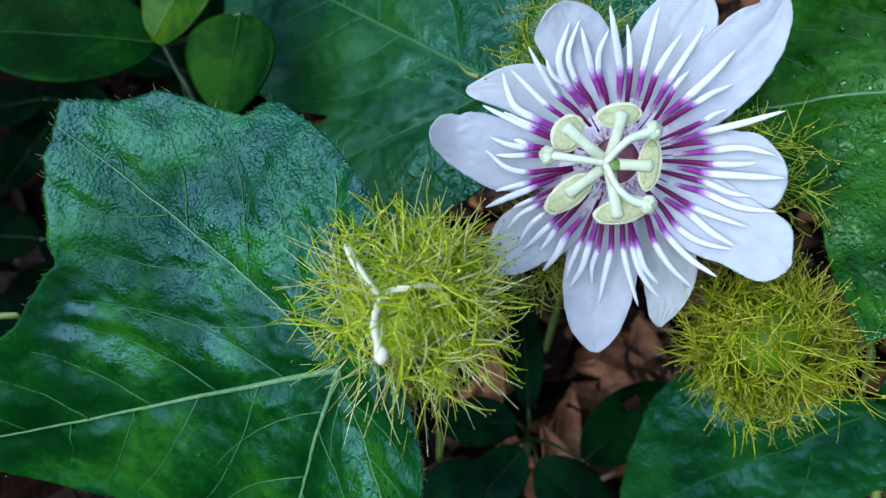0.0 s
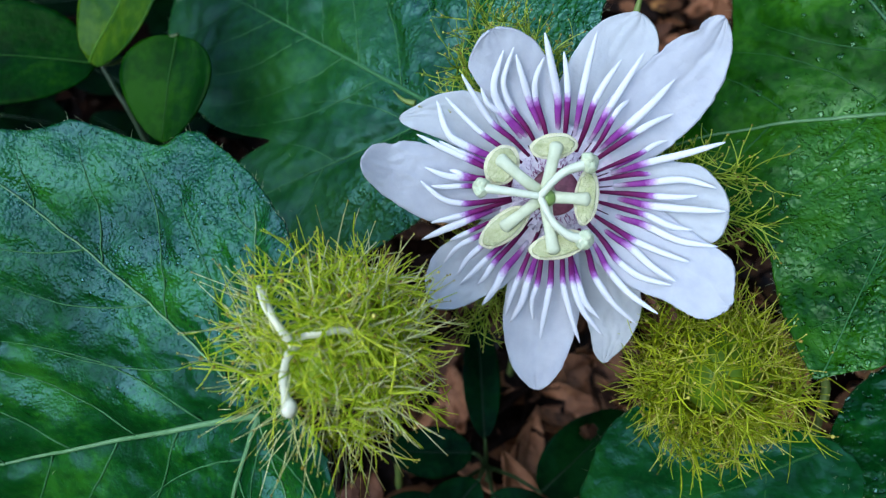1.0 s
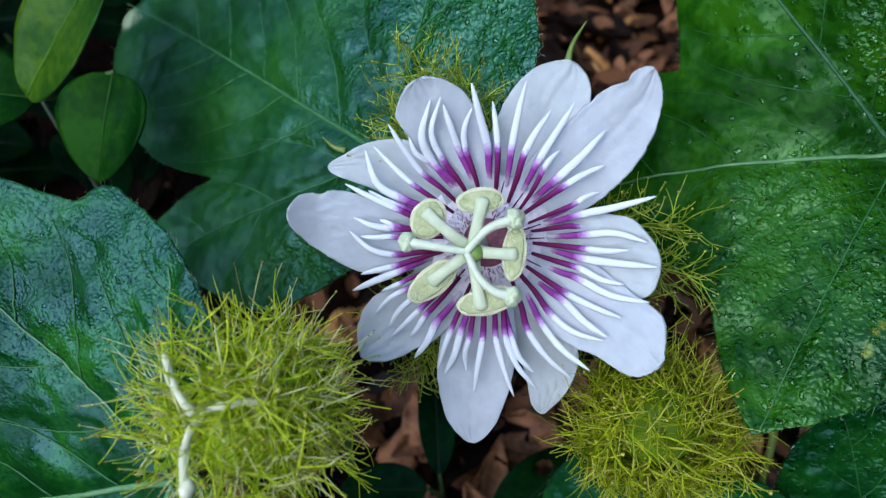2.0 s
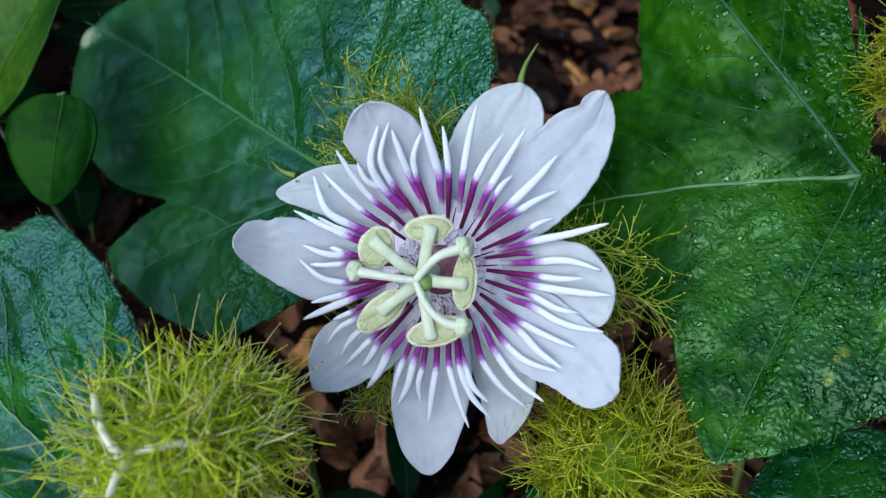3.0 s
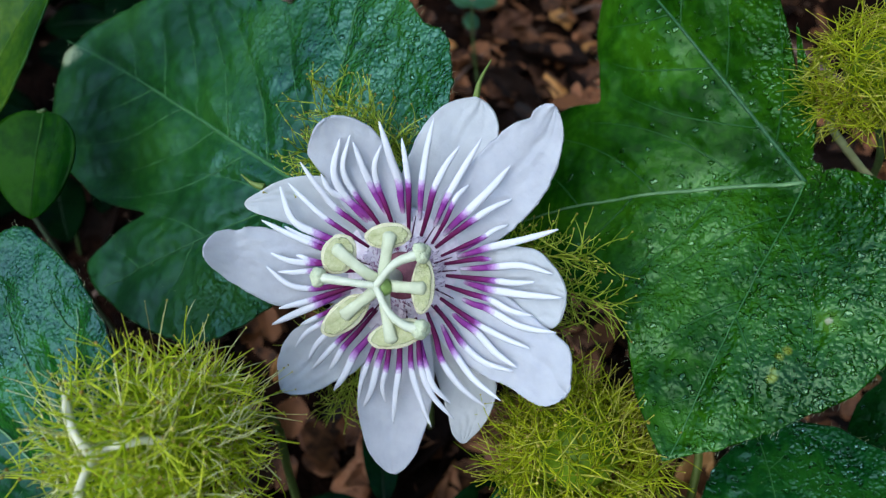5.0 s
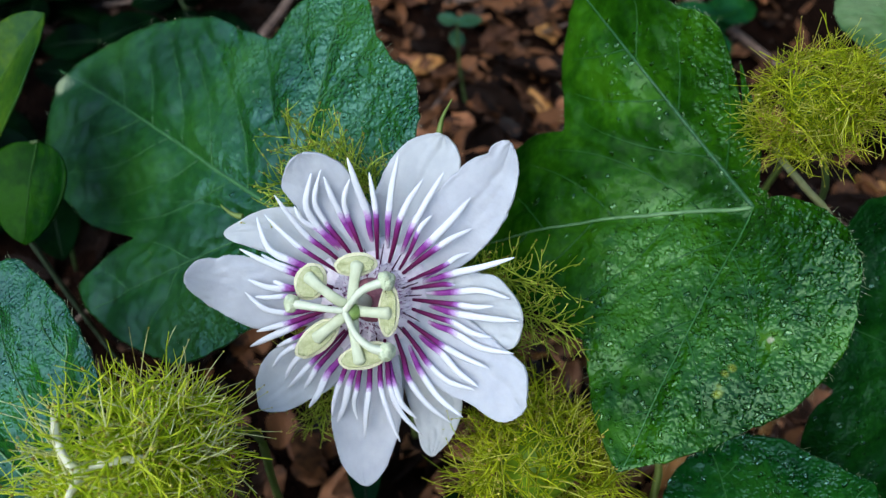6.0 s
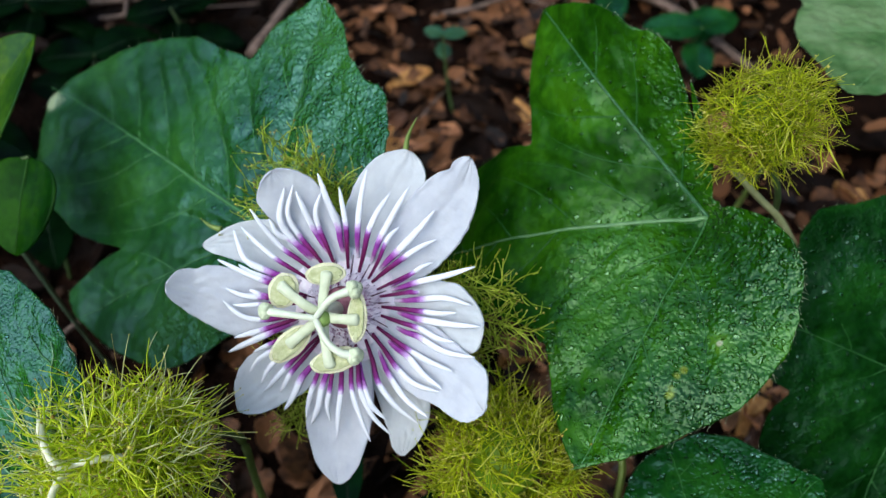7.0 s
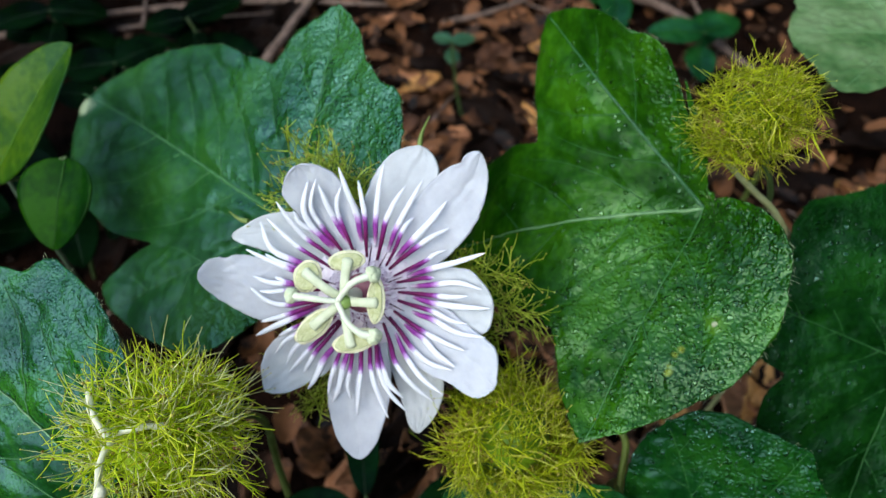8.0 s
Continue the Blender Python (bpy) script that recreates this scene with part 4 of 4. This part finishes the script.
      [(4, -3), (12, -1), (15.9, -0.2), (23.5, -0.3), (26.3, -0.6), (27.5, -0.3)], 0.8, 10, 0.8, 0.05)
for angle, r0, h0, r1, h1 in ((67, 27.2, -1.6, 33.8, 0.5), (149, 25.5, -1.2, 29.5, -0.5)):
    pts = smooth_line([polar(angle, r0, h0), polar(angle + 1, (r0 + r1) / 2, (h0 + h1) / 2 - 0.4), polar(angle, r1, h1)])
    part("awn", Sheet().tube(pts, taper(0.6, 0.08, len(pts)), 6), STEM, flower, "green point on the back of a sepal")

# Corona filaments, fan by fan: angle at the foot, at the colour change, halfway out and at the tip; reach; height of the tip; 1 where the band is pale.
FAN_RIGHT = [(23, 26, 27, 26, 17.6, 1.8, 1), (27, 26, 26, 26, 14.9, 1.8, 0), (19, 19, 18, 18, 24.0, 5.6, 1), (16, 14, 13, 12, 13.9, 2.6, 0), (7, 7, 7, 3, 22.2, 4.9, 1), (1, -1, -1, 0, 19.7, 4.8, 0),
             (-5, -7, -6, -5, 23.5, 5.4, 1), (-12, -13, -15, -14, 20.0, 4.2, 0)]
FAN_LOW_RIGHT = [(-21, -19, -20, -17, 23.7, 5.5, 1), (-30, -30, -28, -26, 21.1, 5.4, 0), (-37, -35, -36, -35, 21.1, 5.4, 1), (-42, -46, -43, -37, 21.0, 5.3, 0), (-51, -54, -52, -48, 22.5, 6.0, 1),
                 (-56, -63, -61, -57, 23.3, 0.9, 0), (-75, -74, -73, -69, 20.3, 1.3, 1), (-73, -77, -75, -70, 22.9, 1.1, 0)]
FAN_LOW = [(-81, -83, -81, -79, 23.1, 1.5, 0), (-91, -91, -93, -94, 22.7, 0.9, 0), (-100, -99, -100, -98, 19.8, 0.6, 0), (-104, -105, -105, -107, 21.2, 0.5, 1), (-111, -111, -111, -110, 20.6, 0.6, 0),
           (-117, -121, -120, -121, 20.6, 1.4, 1), (-127, -129, -128, -128, 18.4, 1.3, 0), (-132, -134, -134, -134, 20.2, 1.4, 0), (-140, -142, -141, -138, 19.5, 1.4, 0), (-146, -149, -149, -146, 20.0, 1.4, 0)]
FAN_LEFT = [(-154, -154, -154, -154, 17.5, 1.4, 0), (-163, -161, -160, -159, 21.5, 1.7, 1), (-167, -165, -165, -165, 19.1, 2.8, 0), (190, 188, 184, 176, 20.0, 3.3, 0), (175, 177, 178, 178, 18.5, 2.8, 0),
            (167, 172, 172, 170, 19.6, 3.2, 0), (171, 170, 169, 169, 16.0, 2.2, 0), (158, 158, 158, 157, 18.9, 2.3, 1), (163, 160, 159, 158, 22.3, 3.1, 0)]
FAN_HIGH_LEFT = [(151, 153, 152, 143, 22.1, 3.1, 1), (140, 142, 141, 140, 21.4, 2.9, 0), (127, 133, 131, 129, 21.6, 5.5, 0), (123, 125, 128, 126, 18.7, 4.2, 1), (118, 124, 121, 111, 21.5, 5.4, 1),
                 (112, 118, 116, 107, 21.4, 5.4, 0), (104, 107, 107, 107, 20.4, 4.9, 1), (99, 103, 101, 96, 19.2, 4.6, 0)]
FAN_HIGH = [(89, 90, 93, 95, 22.4, 5.8, 1), (81, 84, 86, 88, 20.1, 3.2, 0), (73, 76, 77, 77, 23.5, 2.8, 1), (64, 68, 67, 65, 20.9, 2.1, 0), (57, 59, 59, 59, 23.3, 1.9, 1), (47, 54, 54, 53, 16.8, 1.7, 0),
            (45, 44, 44, 45, 22.8, 2.5, 1), (40, 38, 37, 35, 19.9, 1.9, 0)]
rng = random.Random(77)
for fan in (FAN_RIGHT, FAN_LOW_RIGHT, FAN_LOW, FAN_LEFT, FAN_HIGH_LEFT, FAN_HIGH):
    for foot, change, half, tip, reach, rise, pale in fan:
        rc = min(13.8, reach - 2.0)
        start = 8.6 if pale else 6.6
        line = smooth_line([polar(foot, start, -0.5 if pale else 0.4), polar((foot + change) / 2, (start + rc) / 2, 1.3 if pale else 1.7), polar(change, rc, 2.1 if pale else 2.4),
                            polar(half, (rc + reach) / 2, (2.3 + rise) / 2 + 0.35), polar(tip, reach, rise)], 6)
        fat = rng.uniform(0.92, 1.12) * (1.12 if pale and reach > 20 else 0.92) * (0.8 if reach < 18 else 1.0)
        n = len(line)
        radii = [fat * np.interp(k / (n - 1), (0, 0.25, 0.52, 0.62, 0.85, 0.95, 1), (0.26, 0.40, 0.50, 0.52, 0.40, 0.24, 0.08)) for k in range(n)]
        part("filament", Sheet().tube(line, radii, 8, 0.5), FILAMENT_PALE if pale else FILAMENT, flower)
for k in range(14):
    angle = k * 360 / 14 + rng.uniform(-8, 8)
    reach = rng.uniform(7.2, 9.4)
    pts = [polar(angle, 5.0 + (reach - 5.0) * t, 0.2 + 1.3 * t) for t in np.linspace(0, 1, 6)]
    part("inner_filament", Sheet().tube(pts, taper(0.15, 0.07, 6), 6), FILAMENT_DARK, flower, "thin dark purple inner filament")
fuzz = Sheet()
for _ in range(420):
    angle, r = rng.uniform(0, 360), rng.uniform(4.1, 6.8)
    n = rng.uniform(0.7, 1.5)
    a = polar(angle, r, 0.3)
    b = polar(angle + rng.uniform(-6, 6), r - n * 0.5, 0.3 + n)
    fuzz.tube([a, (a + b) / 2 + (0, 0, 0.15), b], (0.08, 0.07, 0.04), 4)
part("fuzz", fuzz, FUZZ, flower, "short pale purple fringe", kind="stuff")


def lathe(profile, sides=40, wobble=0.0):
    s = Sheet()
    rows = []
    for r, h in profile:
        rows.append([polar(360 * k / sides, r * (1 + wobble * noise.noise(Vector((k * 0.6, r, 1)))), h) for k in range(sides + 1)])
    return s.grid(rows)


part("corona_base", lathe([(3.6, 0.5), (4.4, 0.55), (5.5, 0.3), (6.8, 0.0), (8.2, -0.3), (9.8, -0.7), (10.2, -1.6), (5, -3.0), (1.5, -3.4)]), LIMEN, flower, "pale lilac ring under the filaments")
part("nectar_disc", lathe([(0.03, 0.8), (1.0, 0.8), (1.8, 0.75), (2.6, 0.55), (3.4, 0.35), (3.9, -0.1)], 40, 0.03), DISC, flower, "dull purple-pink disc round the column")
TOP = np.array((-1.3, -0.3, 7.6))
pts = smooth_line([(-1.1, -0.2, -0.5), (-1.2, -0.3, 4.0), TOP * 0.95])
part("column", Sheet().tube(pts, taper(1.35, 1.15, len(pts)), 14), STAMEN, flower, "pale green central column")
part("ovary", Sheet().blob((-0.9, -0.5, 8.4), (1.25, 1.25, 1.25), None, 12, 18, 0.04, 1), OVARY, flower, "small green ovary")
# Anthers: both ends, height, width, where the stalk meets it.
for a, b, h, wide, seat in (((-3.2, 6.2), (2.8, 7.0), 9.0, 3.1, (0.1, 6.2)), ((-6.1, 6.4), (-8.5, 1.5), 8.5, 4.3, (-7.0, 4.4)), ((4.7, 3.4), (4.2, -4.0), 8.3, 2.9, (4.1, -0.5)),
                            ((-10.0, -7.5), (-3.7, -2.2), 7.5, 3.6, (-6.4, -4.4)), ((-3.0, -8.1), (4.8, -5.9), 8.8, 3.4, (0.1, -7.2))):
    a, b = np.array((*a, h)), np.array((*b, h))
    mid = (a + b) / 2
    x = (b - a) / np.linalg.norm(b - a)
    out = np.array((mid[0] - TOP[0], mid[1] - TOP[1], 0))
    out /= np.linalg.norm(out)
    z = np.array((0, 0, 1.0)) - out * 0.12
    z -= x * (z @ x)
    z /= np.linalg.norm(z)
    y = np.cross(z, x)
    half, side = np.linalg.norm(b - a) / 2, wide / 2
    end = np.array((*seat, h + 0.55))
    way = end - TOP
    pts = smooth_line([TOP - (0, 0, 0.9), TOP + way * 0.35 + (0, 0, 0.35), TOP + way * 0.75 + (0, 0, 0.35), end, end + way * 0.07 - (0, 0, 0.25), end + way * 0.13 - (0, 0, 0.9)])
    stamen = part("stamen", Sheet().tube(pts, [np.interp(k / (len(pts) - 1), (0, 0.35, 0.6, 0.8, 1), (0.95, 0.78, 0.92, 1.0, 0.7)) for k in range(len(pts))], 14, 0.6), STAMEN, flower, "flat pale green stamen stalk")
    s = Sheet()
    for sgn in (1, -1):
        s.blob(mid + y * sgn * side * 0.42 + z * 0.10, (half * 0.80, side * 0.46, 0.20), (x, y, z), 14, 22, 0.06, 2 + sgn)
    s.blob(mid, (half * 0.97, side * 0.80, 0.24), (x, y, z), 10, 20, 0.05, 3)
    part("anther", s, ANTHER, stamen, "pale yellow-green anther in two halves")
    part("pollen_rim", Sheet().blob(mid - z * 0.22, (half + 0.26, side + 0.26, 0.26), (x, y, z), 14, 64, 0.05, 8), ANTHER_RIM, stamen, "cream pollen edge of the anther")
JOIN = np.array((-1.85, -0.2, 9.6))
for mids, tip in ((((1.1, 3.0, 10.5),), (4.2, 4.3, 10.3)), (((-6.2, 0.4, 9.9),), (-9.6, 0.8, 9.5)), (((0.0, -3.6, 10.1), (2.2, -5.4, 10.2)), (4.0, -5.9, 10.0))):
    end = np.array(tip)
    way = end - np.array(mids[-1])
    way /= np.linalg.norm(way)
    side = np.cross(way, (0, 0, 1))
    pts = smooth_line([JOIN, *[np.array(m) for m in mids], end], 10)
    n = len(pts) - 1
    style = part("style", Sheet().tube(pts, [0.50 + 0.24 * (k / n) ** 1.5 for k in range(n + 1)], 12), STYLE, flower, "white-green curved style")
    s = Sheet()
    for sgn in (1, -1):
        s.blob(end + way * 0.45 + side * 0.42 * sgn, (1.05, 1.05, 1.0), None, 14, 18, 0.22, 4 + sgn)
    s.blob(end + way * 0.55 + (0, 0, -0.5), (1.25, 1.25, 0.9), None, 12, 16, 0.15, 9)
    part("stigma", s, STIGMA, style, "pale green knobbed stigma")


# The three lacy bracts behind the flower.
def feather(angle, spread, seed, reach, tip_height, start=9.0):
    rng = random.Random(seed)
    s, tips = Sheet(), Sheet()
    for ray in np.linspace(-spread, spread, 11):
        a = angle + ray + rng.uniform(-3, 3)
        n = reach * (1 - 0.35 * abs(ray) / max(spread, 1)) * rng.uniform(0.9, 1.05)
        spine = smooth_line([polar(angle + ray * 0.5, start, -6.0), polar(a, (start + n) / 2, -6.0 + tip_height * 0.3 + rng.uniform(-1, 1)), polar(a + rng.uniform(-4, 4), n, tip_height + rng.uniform(-2, 2))])
        s.tube(spine, taper(0.30, 0.10, len(spine)), 5)
        for k in range(2, len(spine)):
            for sgn in (-1, 1):
                w = spine[k] - spine[k - 1]
                w /= np.linalg.norm(w)
                cross = np.array((-w[1], w[0], 0)) * sgn
                q = w * rng.uniform(0.2, 1.4) + cross * rng.uniform(0.4, 1.0) + np.array((0, 0, rng.uniform(-0.3, 0.5)))
                sub = thread(s, tips, spine[k], q, rng.uniform(3.0, 6.5), 0.14, rng, bowing=0.5)
                for _ in range(2):
                    t = rng.uniform(0.2, 0.9)
                    thread(s, tips, sub[0] + (sub[-1] - sub[0]) * t, q + np.array([rng.gauss(0, 0.9) for _ in range(3)]), rng.uniform(1.6, 3.6), 0.10, rng, gland=rng.random() < 0.4, bowing=0.5)
    bract = part("bract", s, BRACT_DULL, flower, "yellow-green lacy bract behind the petals")
    part("gland_fringe", tips, MOSS_TIP, bract, "brownish sticky tips", kind="stuff")


feather(114, 24, 5, 31, -4.0)
feather(-8, 26, 6, 32, -4.0)
feather(-122, 24, 7, 28, -9.0)
stalk_to(flower, [FLOWER + (0.4, 1.5, -2.0), (32, 86, 62), (34, 100, 20), (36, 108, GROUND)], 1.0, 1.1)


# A pale stem that runs in under the damp leaf.
stem = thing("creeper", "pale green creeper running in under the damp leaf", "creeper", (0, 0, 0))
line = smooth_line([(-150, 80, GROUND), (-128, 72, 20), (-100, 65, 54), (-72, 62, 59), (-60, 63, 57), (-40, 70, 44), (-20, 84, 0), (-14, 88, GROUND)])
part("stalk", Sheet().tube(line, taper(0.7, 0.55, len(line)), 8), STEM, stem)


# ---- leaf litter, twigs and crumbs ----
def dry_leaf_mesh(seed, material, length, width, curl):
    rng = random.Random(seed)
    rows = []
    twist = rng.uniform(-0.6, 0.6)
    for i in range(15):
        t = i / 14
        w = width * 0.5 * max(0.06, math.sin(math.pi * min(1, t ** 0.85)) ** 0.8) * (1 + 0.25 * noise.noise(Vector((t * 5, seed, 0))))
        row = []
        for k in range(11):
            v = 2 * k / 10 - 1
            y = w * v * (1 - 0.25 * abs(curl) * v * v)
            z = curl * w * v * v + twist * v * w * (t - 0.5) + 3.0 * noise.noise(Vector((t * 3.5, v * 1.8, seed * 3.7))) + 0.7 * noise.noise(Vector((t * 12, v * 5, seed))) + curl * 0.25 * length * (t - 0.5) ** 2 - 0.5 * math.exp(-(v * 5) ** 2)
            row.append((length * (t - 0.5), y, z))
        rows.append(row)
    s = Sheet().grid(rows)
    me = s.mesh("dry_leaf", material)
    return me


rng = random.Random(4)
kinds = [dry_leaf_mesh(k, DRY[(0, 1, 2, 0, 3, 2, 1, 2)[k]], rng.uniform(22, 48), rng.uniform(12, 24), rng.uniform(0.15, 0.75)) for k in range(8)]
names = ["brown", "pinkish brown", "shade-darkened brown", "brown", "tan", "shade-darkened brown", "pinkish brown", "dark brown"]
for n in range(230):
    x, y = rng.uniform(-170, 260), rng.uniform(10, 470)
    # left of the plant only the kinds with shade in their brown
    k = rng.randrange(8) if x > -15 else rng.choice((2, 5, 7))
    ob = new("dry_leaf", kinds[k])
    mod = ob.modifiers.new("thickness", "SOLIDIFY")
    mod.thickness = 0.0003
    ob.matrix_world = pose(x * MM, y * MM, (ground_height(x, y) + rng.uniform(0.8, 4.5)) * MM, rng.uniform(-22, 22) + (180 if rng.random() < 0.3 else 0), rng.uniform(-20, 20), rng.uniform(0, 360)) @ Matrix.Diagonal((*(rng.uniform(0.6, 1.15),) * 3, 1))
    tagged(ob, "curled %s dead leaf lying on the soil" % names[k], "dead leaf", "leaf litter")


# Dead leaves heaped where the ground lies open between the stems.
for cx, cy, spread, count in ((161, 116, 9, 12), (60, 91, 5, 4), (82, 142, 10, 12), (140, 270, 45, 16), (60, 250, 40, 14), (110, 330, 40, 10), (60, 270, 26, 9), (-18, 96, 14, 4), (36, 92, 22, 12), (96, 108, 14, 4), (235, 235, 25, 6), (90, 290, 22, 6), (60, 118, 18, 7), (20, 70, 18, 6), (137, 149, 14, 4)):
    for _ in range(count):
        x, y, k, size = cx + rng.gauss(0, spread), cy + rng.gauss(0, spread), rng.choice((1, 1, 4, 3, 6, 0, 2)), rng.uniform(0.55, 1.05)
        ob = new("dry_leaf", kinds[k])
        mod = ob.modifiers.new("thickness", "SOLIDIFY")
        mod.thickness = 0.0003
        ob.matrix_world = pose(x * MM, y * MM, (ground_height(x, y) + rng.uniform(3.5, 7.0)) * MM, rng.uniform(-35, 35), rng.uniform(-30, 30), rng.uniform(0, 360)) @ Matrix.Diagonal((size, size, size, 1))
        tagged(ob, "curled %s dead leaf lying on the soil" % names[k], "dead leaf", "leaf litter")


for x, y, z, k, turn, size in ((80, 140, 10, 4, 35, 0.75), (88, 150, 8, 1, 100, 0.7), (160, 118, 12, 4, 60, 0.8), (168, 112, 9, 6, 140, 0.8), (56, 108, 8, 1, 20, 0.8), (38, 78, 9, 6, 75, 0.8), (100, 262, 8, 4, 120, 0.9)):
    ob = new("dry_leaf", kinds[k])
    mod = ob.modifiers.new("thickness", "SOLIDIFY")
    mod.thickness = 0.0003
    ob.matrix_world = pose(x * MM, y * MM, (ground_height(x, y) + z * 0.7) * MM, 12, -8, turn) @ Matrix.Diagonal((size, size, size, 1))
    tagged(ob, "curled %s dead leaf on top of the litter" % names[k], "dead leaf", "leaf litter")


def twig(points, a, b, label="thin grey-brown dead twig lying on leaf litter"):
    pts = smooth_line([(x, y, ground_height(x, y) + h) for x, y, h in points], 8)
    pts = pts + np.array([(0.6 * noise.noise(Vector((k * 0.7, 1, a))), 0.6 * noise.noise(Vector((k * 0.7, 5, a))), 0.4 * noise.noise(Vector((k * 0.7, 9, a)))) for k in range(len(pts))])
    ob = new("twig", Sheet().tube(pts, taper(a, b, len(pts)), 8).mesh("twig", TWIG))
    return tagged(ob, label, "twig", "twigs")


twig([(-200, 340, 7), (-126, 366, 8), (-40, 372, 9), (30, 362, 8)], 1.8, 1.2, "thin reddish brown dead twig lying on leaf litter")
twig([(-36, 318, 6), (-12, 366, 12), (14, 420, 14)], 2.6, 1.8)
twig([(150, 372, 8), (187, 347, 10), (212, 303, 9), (236, 262, 6)], 2.6, 1.8)
twig([(195, 400, 12), (200, 372, 12), (205, 340, 8)], 1.4, 1.0)
twig([(60, 345, 8), (88, 352, 12), (130, 372, 10)], 1.6, 1.0)
for n in range(34):
    x, y, a = rng.uniform(-140, 230), rng.uniform(60, 420), rng.uniform(0, math.pi)
    n_ = rng.uniform(15, 45)
    twig([(x - n_ * math.cos(a), y - n_ * math.sin(a), 4), (x + rng.uniform(-5, 5), y + rng.uniform(-5, 5), rng.uniform(4, 8)), (x + n_ * math.cos(a), y + n_ * math.sin(a), 4)], rng.uniform(0.5, 1.2), rng.uniform(0.3, 0.6))
litter = Sheet()
for n in range(1500):
    x, y = (rng.uniform(-45, 260), rng.uniform(10, 470)) if n % 3 else (rng.gauss(85, 55), rng.gauss(170, 90))
    long_, wide = rng.uniform(5, 17), rng.uniform(3.5, 9.5)
    a, tilt, roll, curl = rng.uniform(0, 6.28), rng.gauss(0, 0.35), rng.gauss(0, 0.35), rng.uniform(-0.5, 0.9)
    rise, seed = ground_height(x, y) + abs(rng.gauss(0, 5.0)) + 1.0, rng.uniform(0, 99)
    rows = []
    for u in np.linspace(-1, 1, 7):
        w = wide * 0.5 * (1 - abs(u) ** rng.uniform(2.0, 4.0) * 0.75) * (1 + 0.3 * noise.noise(Vector((u * 2, seed, 0))))
        row = []
        for v in (-1, -0.5, 0, 0.5, 1):
            px, py = long_ * 0.5 * u, w * v
            pz = tilt * px + roll * py + curl * py * py / wide + 0.12 * long_ * noise.noise(Vector((u * 1.5, v * 1.2, seed))) - 0.3 * (v == 0)
            row.append((x + px * math.cos(a) - py * math.sin(a), y + px * math.sin(a) + py * math.cos(a), rise + pz))
        rows.append(row)
    litter.grid(rows)
tagged(new("leaf_scraps", litter.mesh("leaf_scraps", SCRAP)), "deep layer of torn reddish and dark dead leaves", "leaf litter", kind="stuff")
crumbs = Sheet()
for n in range(900):
    x, y = rng.uniform(-160, 250), rng.uniform(0, 450)
    r = rng.uniform(0.6, 2.8)
    crumbs.blob((x, y, ground_height(x, y) + r * 0.3), (r, r * rng.uniform(0.6, 1.2), r * rng.uniform(0.4, 0.9)), None, 4, 6, 0.6, n)
tagged(new("soil_crumbs", crumbs.mesh("soil_crumbs", CRUMB)), "scattered crumbs of reddish soil and bark", "soil", kind="stuff")


# Small green sprouts on the ground behind.
def sprout(x, y, leaves, height, seed, size, material=LEAF_SMOOTH):
    base = (x, y, ground_height(x, y))
    plant = thing("sprout", "small green sprout growing through leaf litter", "seedling", (0, 0, 0), group="sprouts")
    rng = random.Random(seed)
    top = np.array((x + rng.uniform(-12, 12), y + rng.uniform(-5, 15), base[2] + height))
    line = smooth_line([base, (np.array(base) + top) / 2 + (rng.uniform(-4, 4), 0, 0), top], 8)
    part("stem", Sheet().tube(line, taper(0.8, 0.5, len(line)), 6), STEM_DARK, plant)
    for k in range(leaves):
        p = line[-1 - (k // 2) * 4]
        a = radians(k * 180 + (k // 2) * 80 + rng.uniform(-25, 25))
        leaflet(plant, "leaf", p, (math.cos(a), math.sin(a), 0.25), (0, -0.3, 1), size * rng.uniform(0.8, 1.15), size * 0.62, material, seed + k, 0.12, 0.1, 0.4)


sprout(66, 270, 3, 46, 3, 11, LEAF_DUSTY)
sprout(150, 345, 5, 34, 5, 28, LEAF_UNDER)
sprout(-20, 400, 4, 22, 8, 18)
sprout(190, 300, 4, 30, 9, 26, LEAF_UNDER)
sprout(95, 390, 5, 34, 12, 24, LEAF_DUSTY)
# Left side: these leaves have the deep shade there in their near-black colour.
sprout(-90, 180, 5, 60, 15, 26, LEAF_DEEP_SHADE)
sprout(-110, 120, 4, 40, 18, 28, LEAF_DEEP_SHADE)
sprout(-140, 250, 6, 34, 21, 30, LEAF_DEEP_SHADE)
sprout(-100, 270, 6, 30, 24, 30, LEAF_DEEP_SHADE)
sprout(-150, 195, 6, 30, 27, 32, LEAF_DEEP_SHADE)
sprout(-75, 220, 6, 26, 30, 26, LEAF_DEEP_SHADE)
sprout(-150, 340, 6, 22, 33, 30, LEAF_DEEP_SHADE)
sprout(-70, 320, 6, 22, 36, 28, LEAF_DEEP_SHADE)
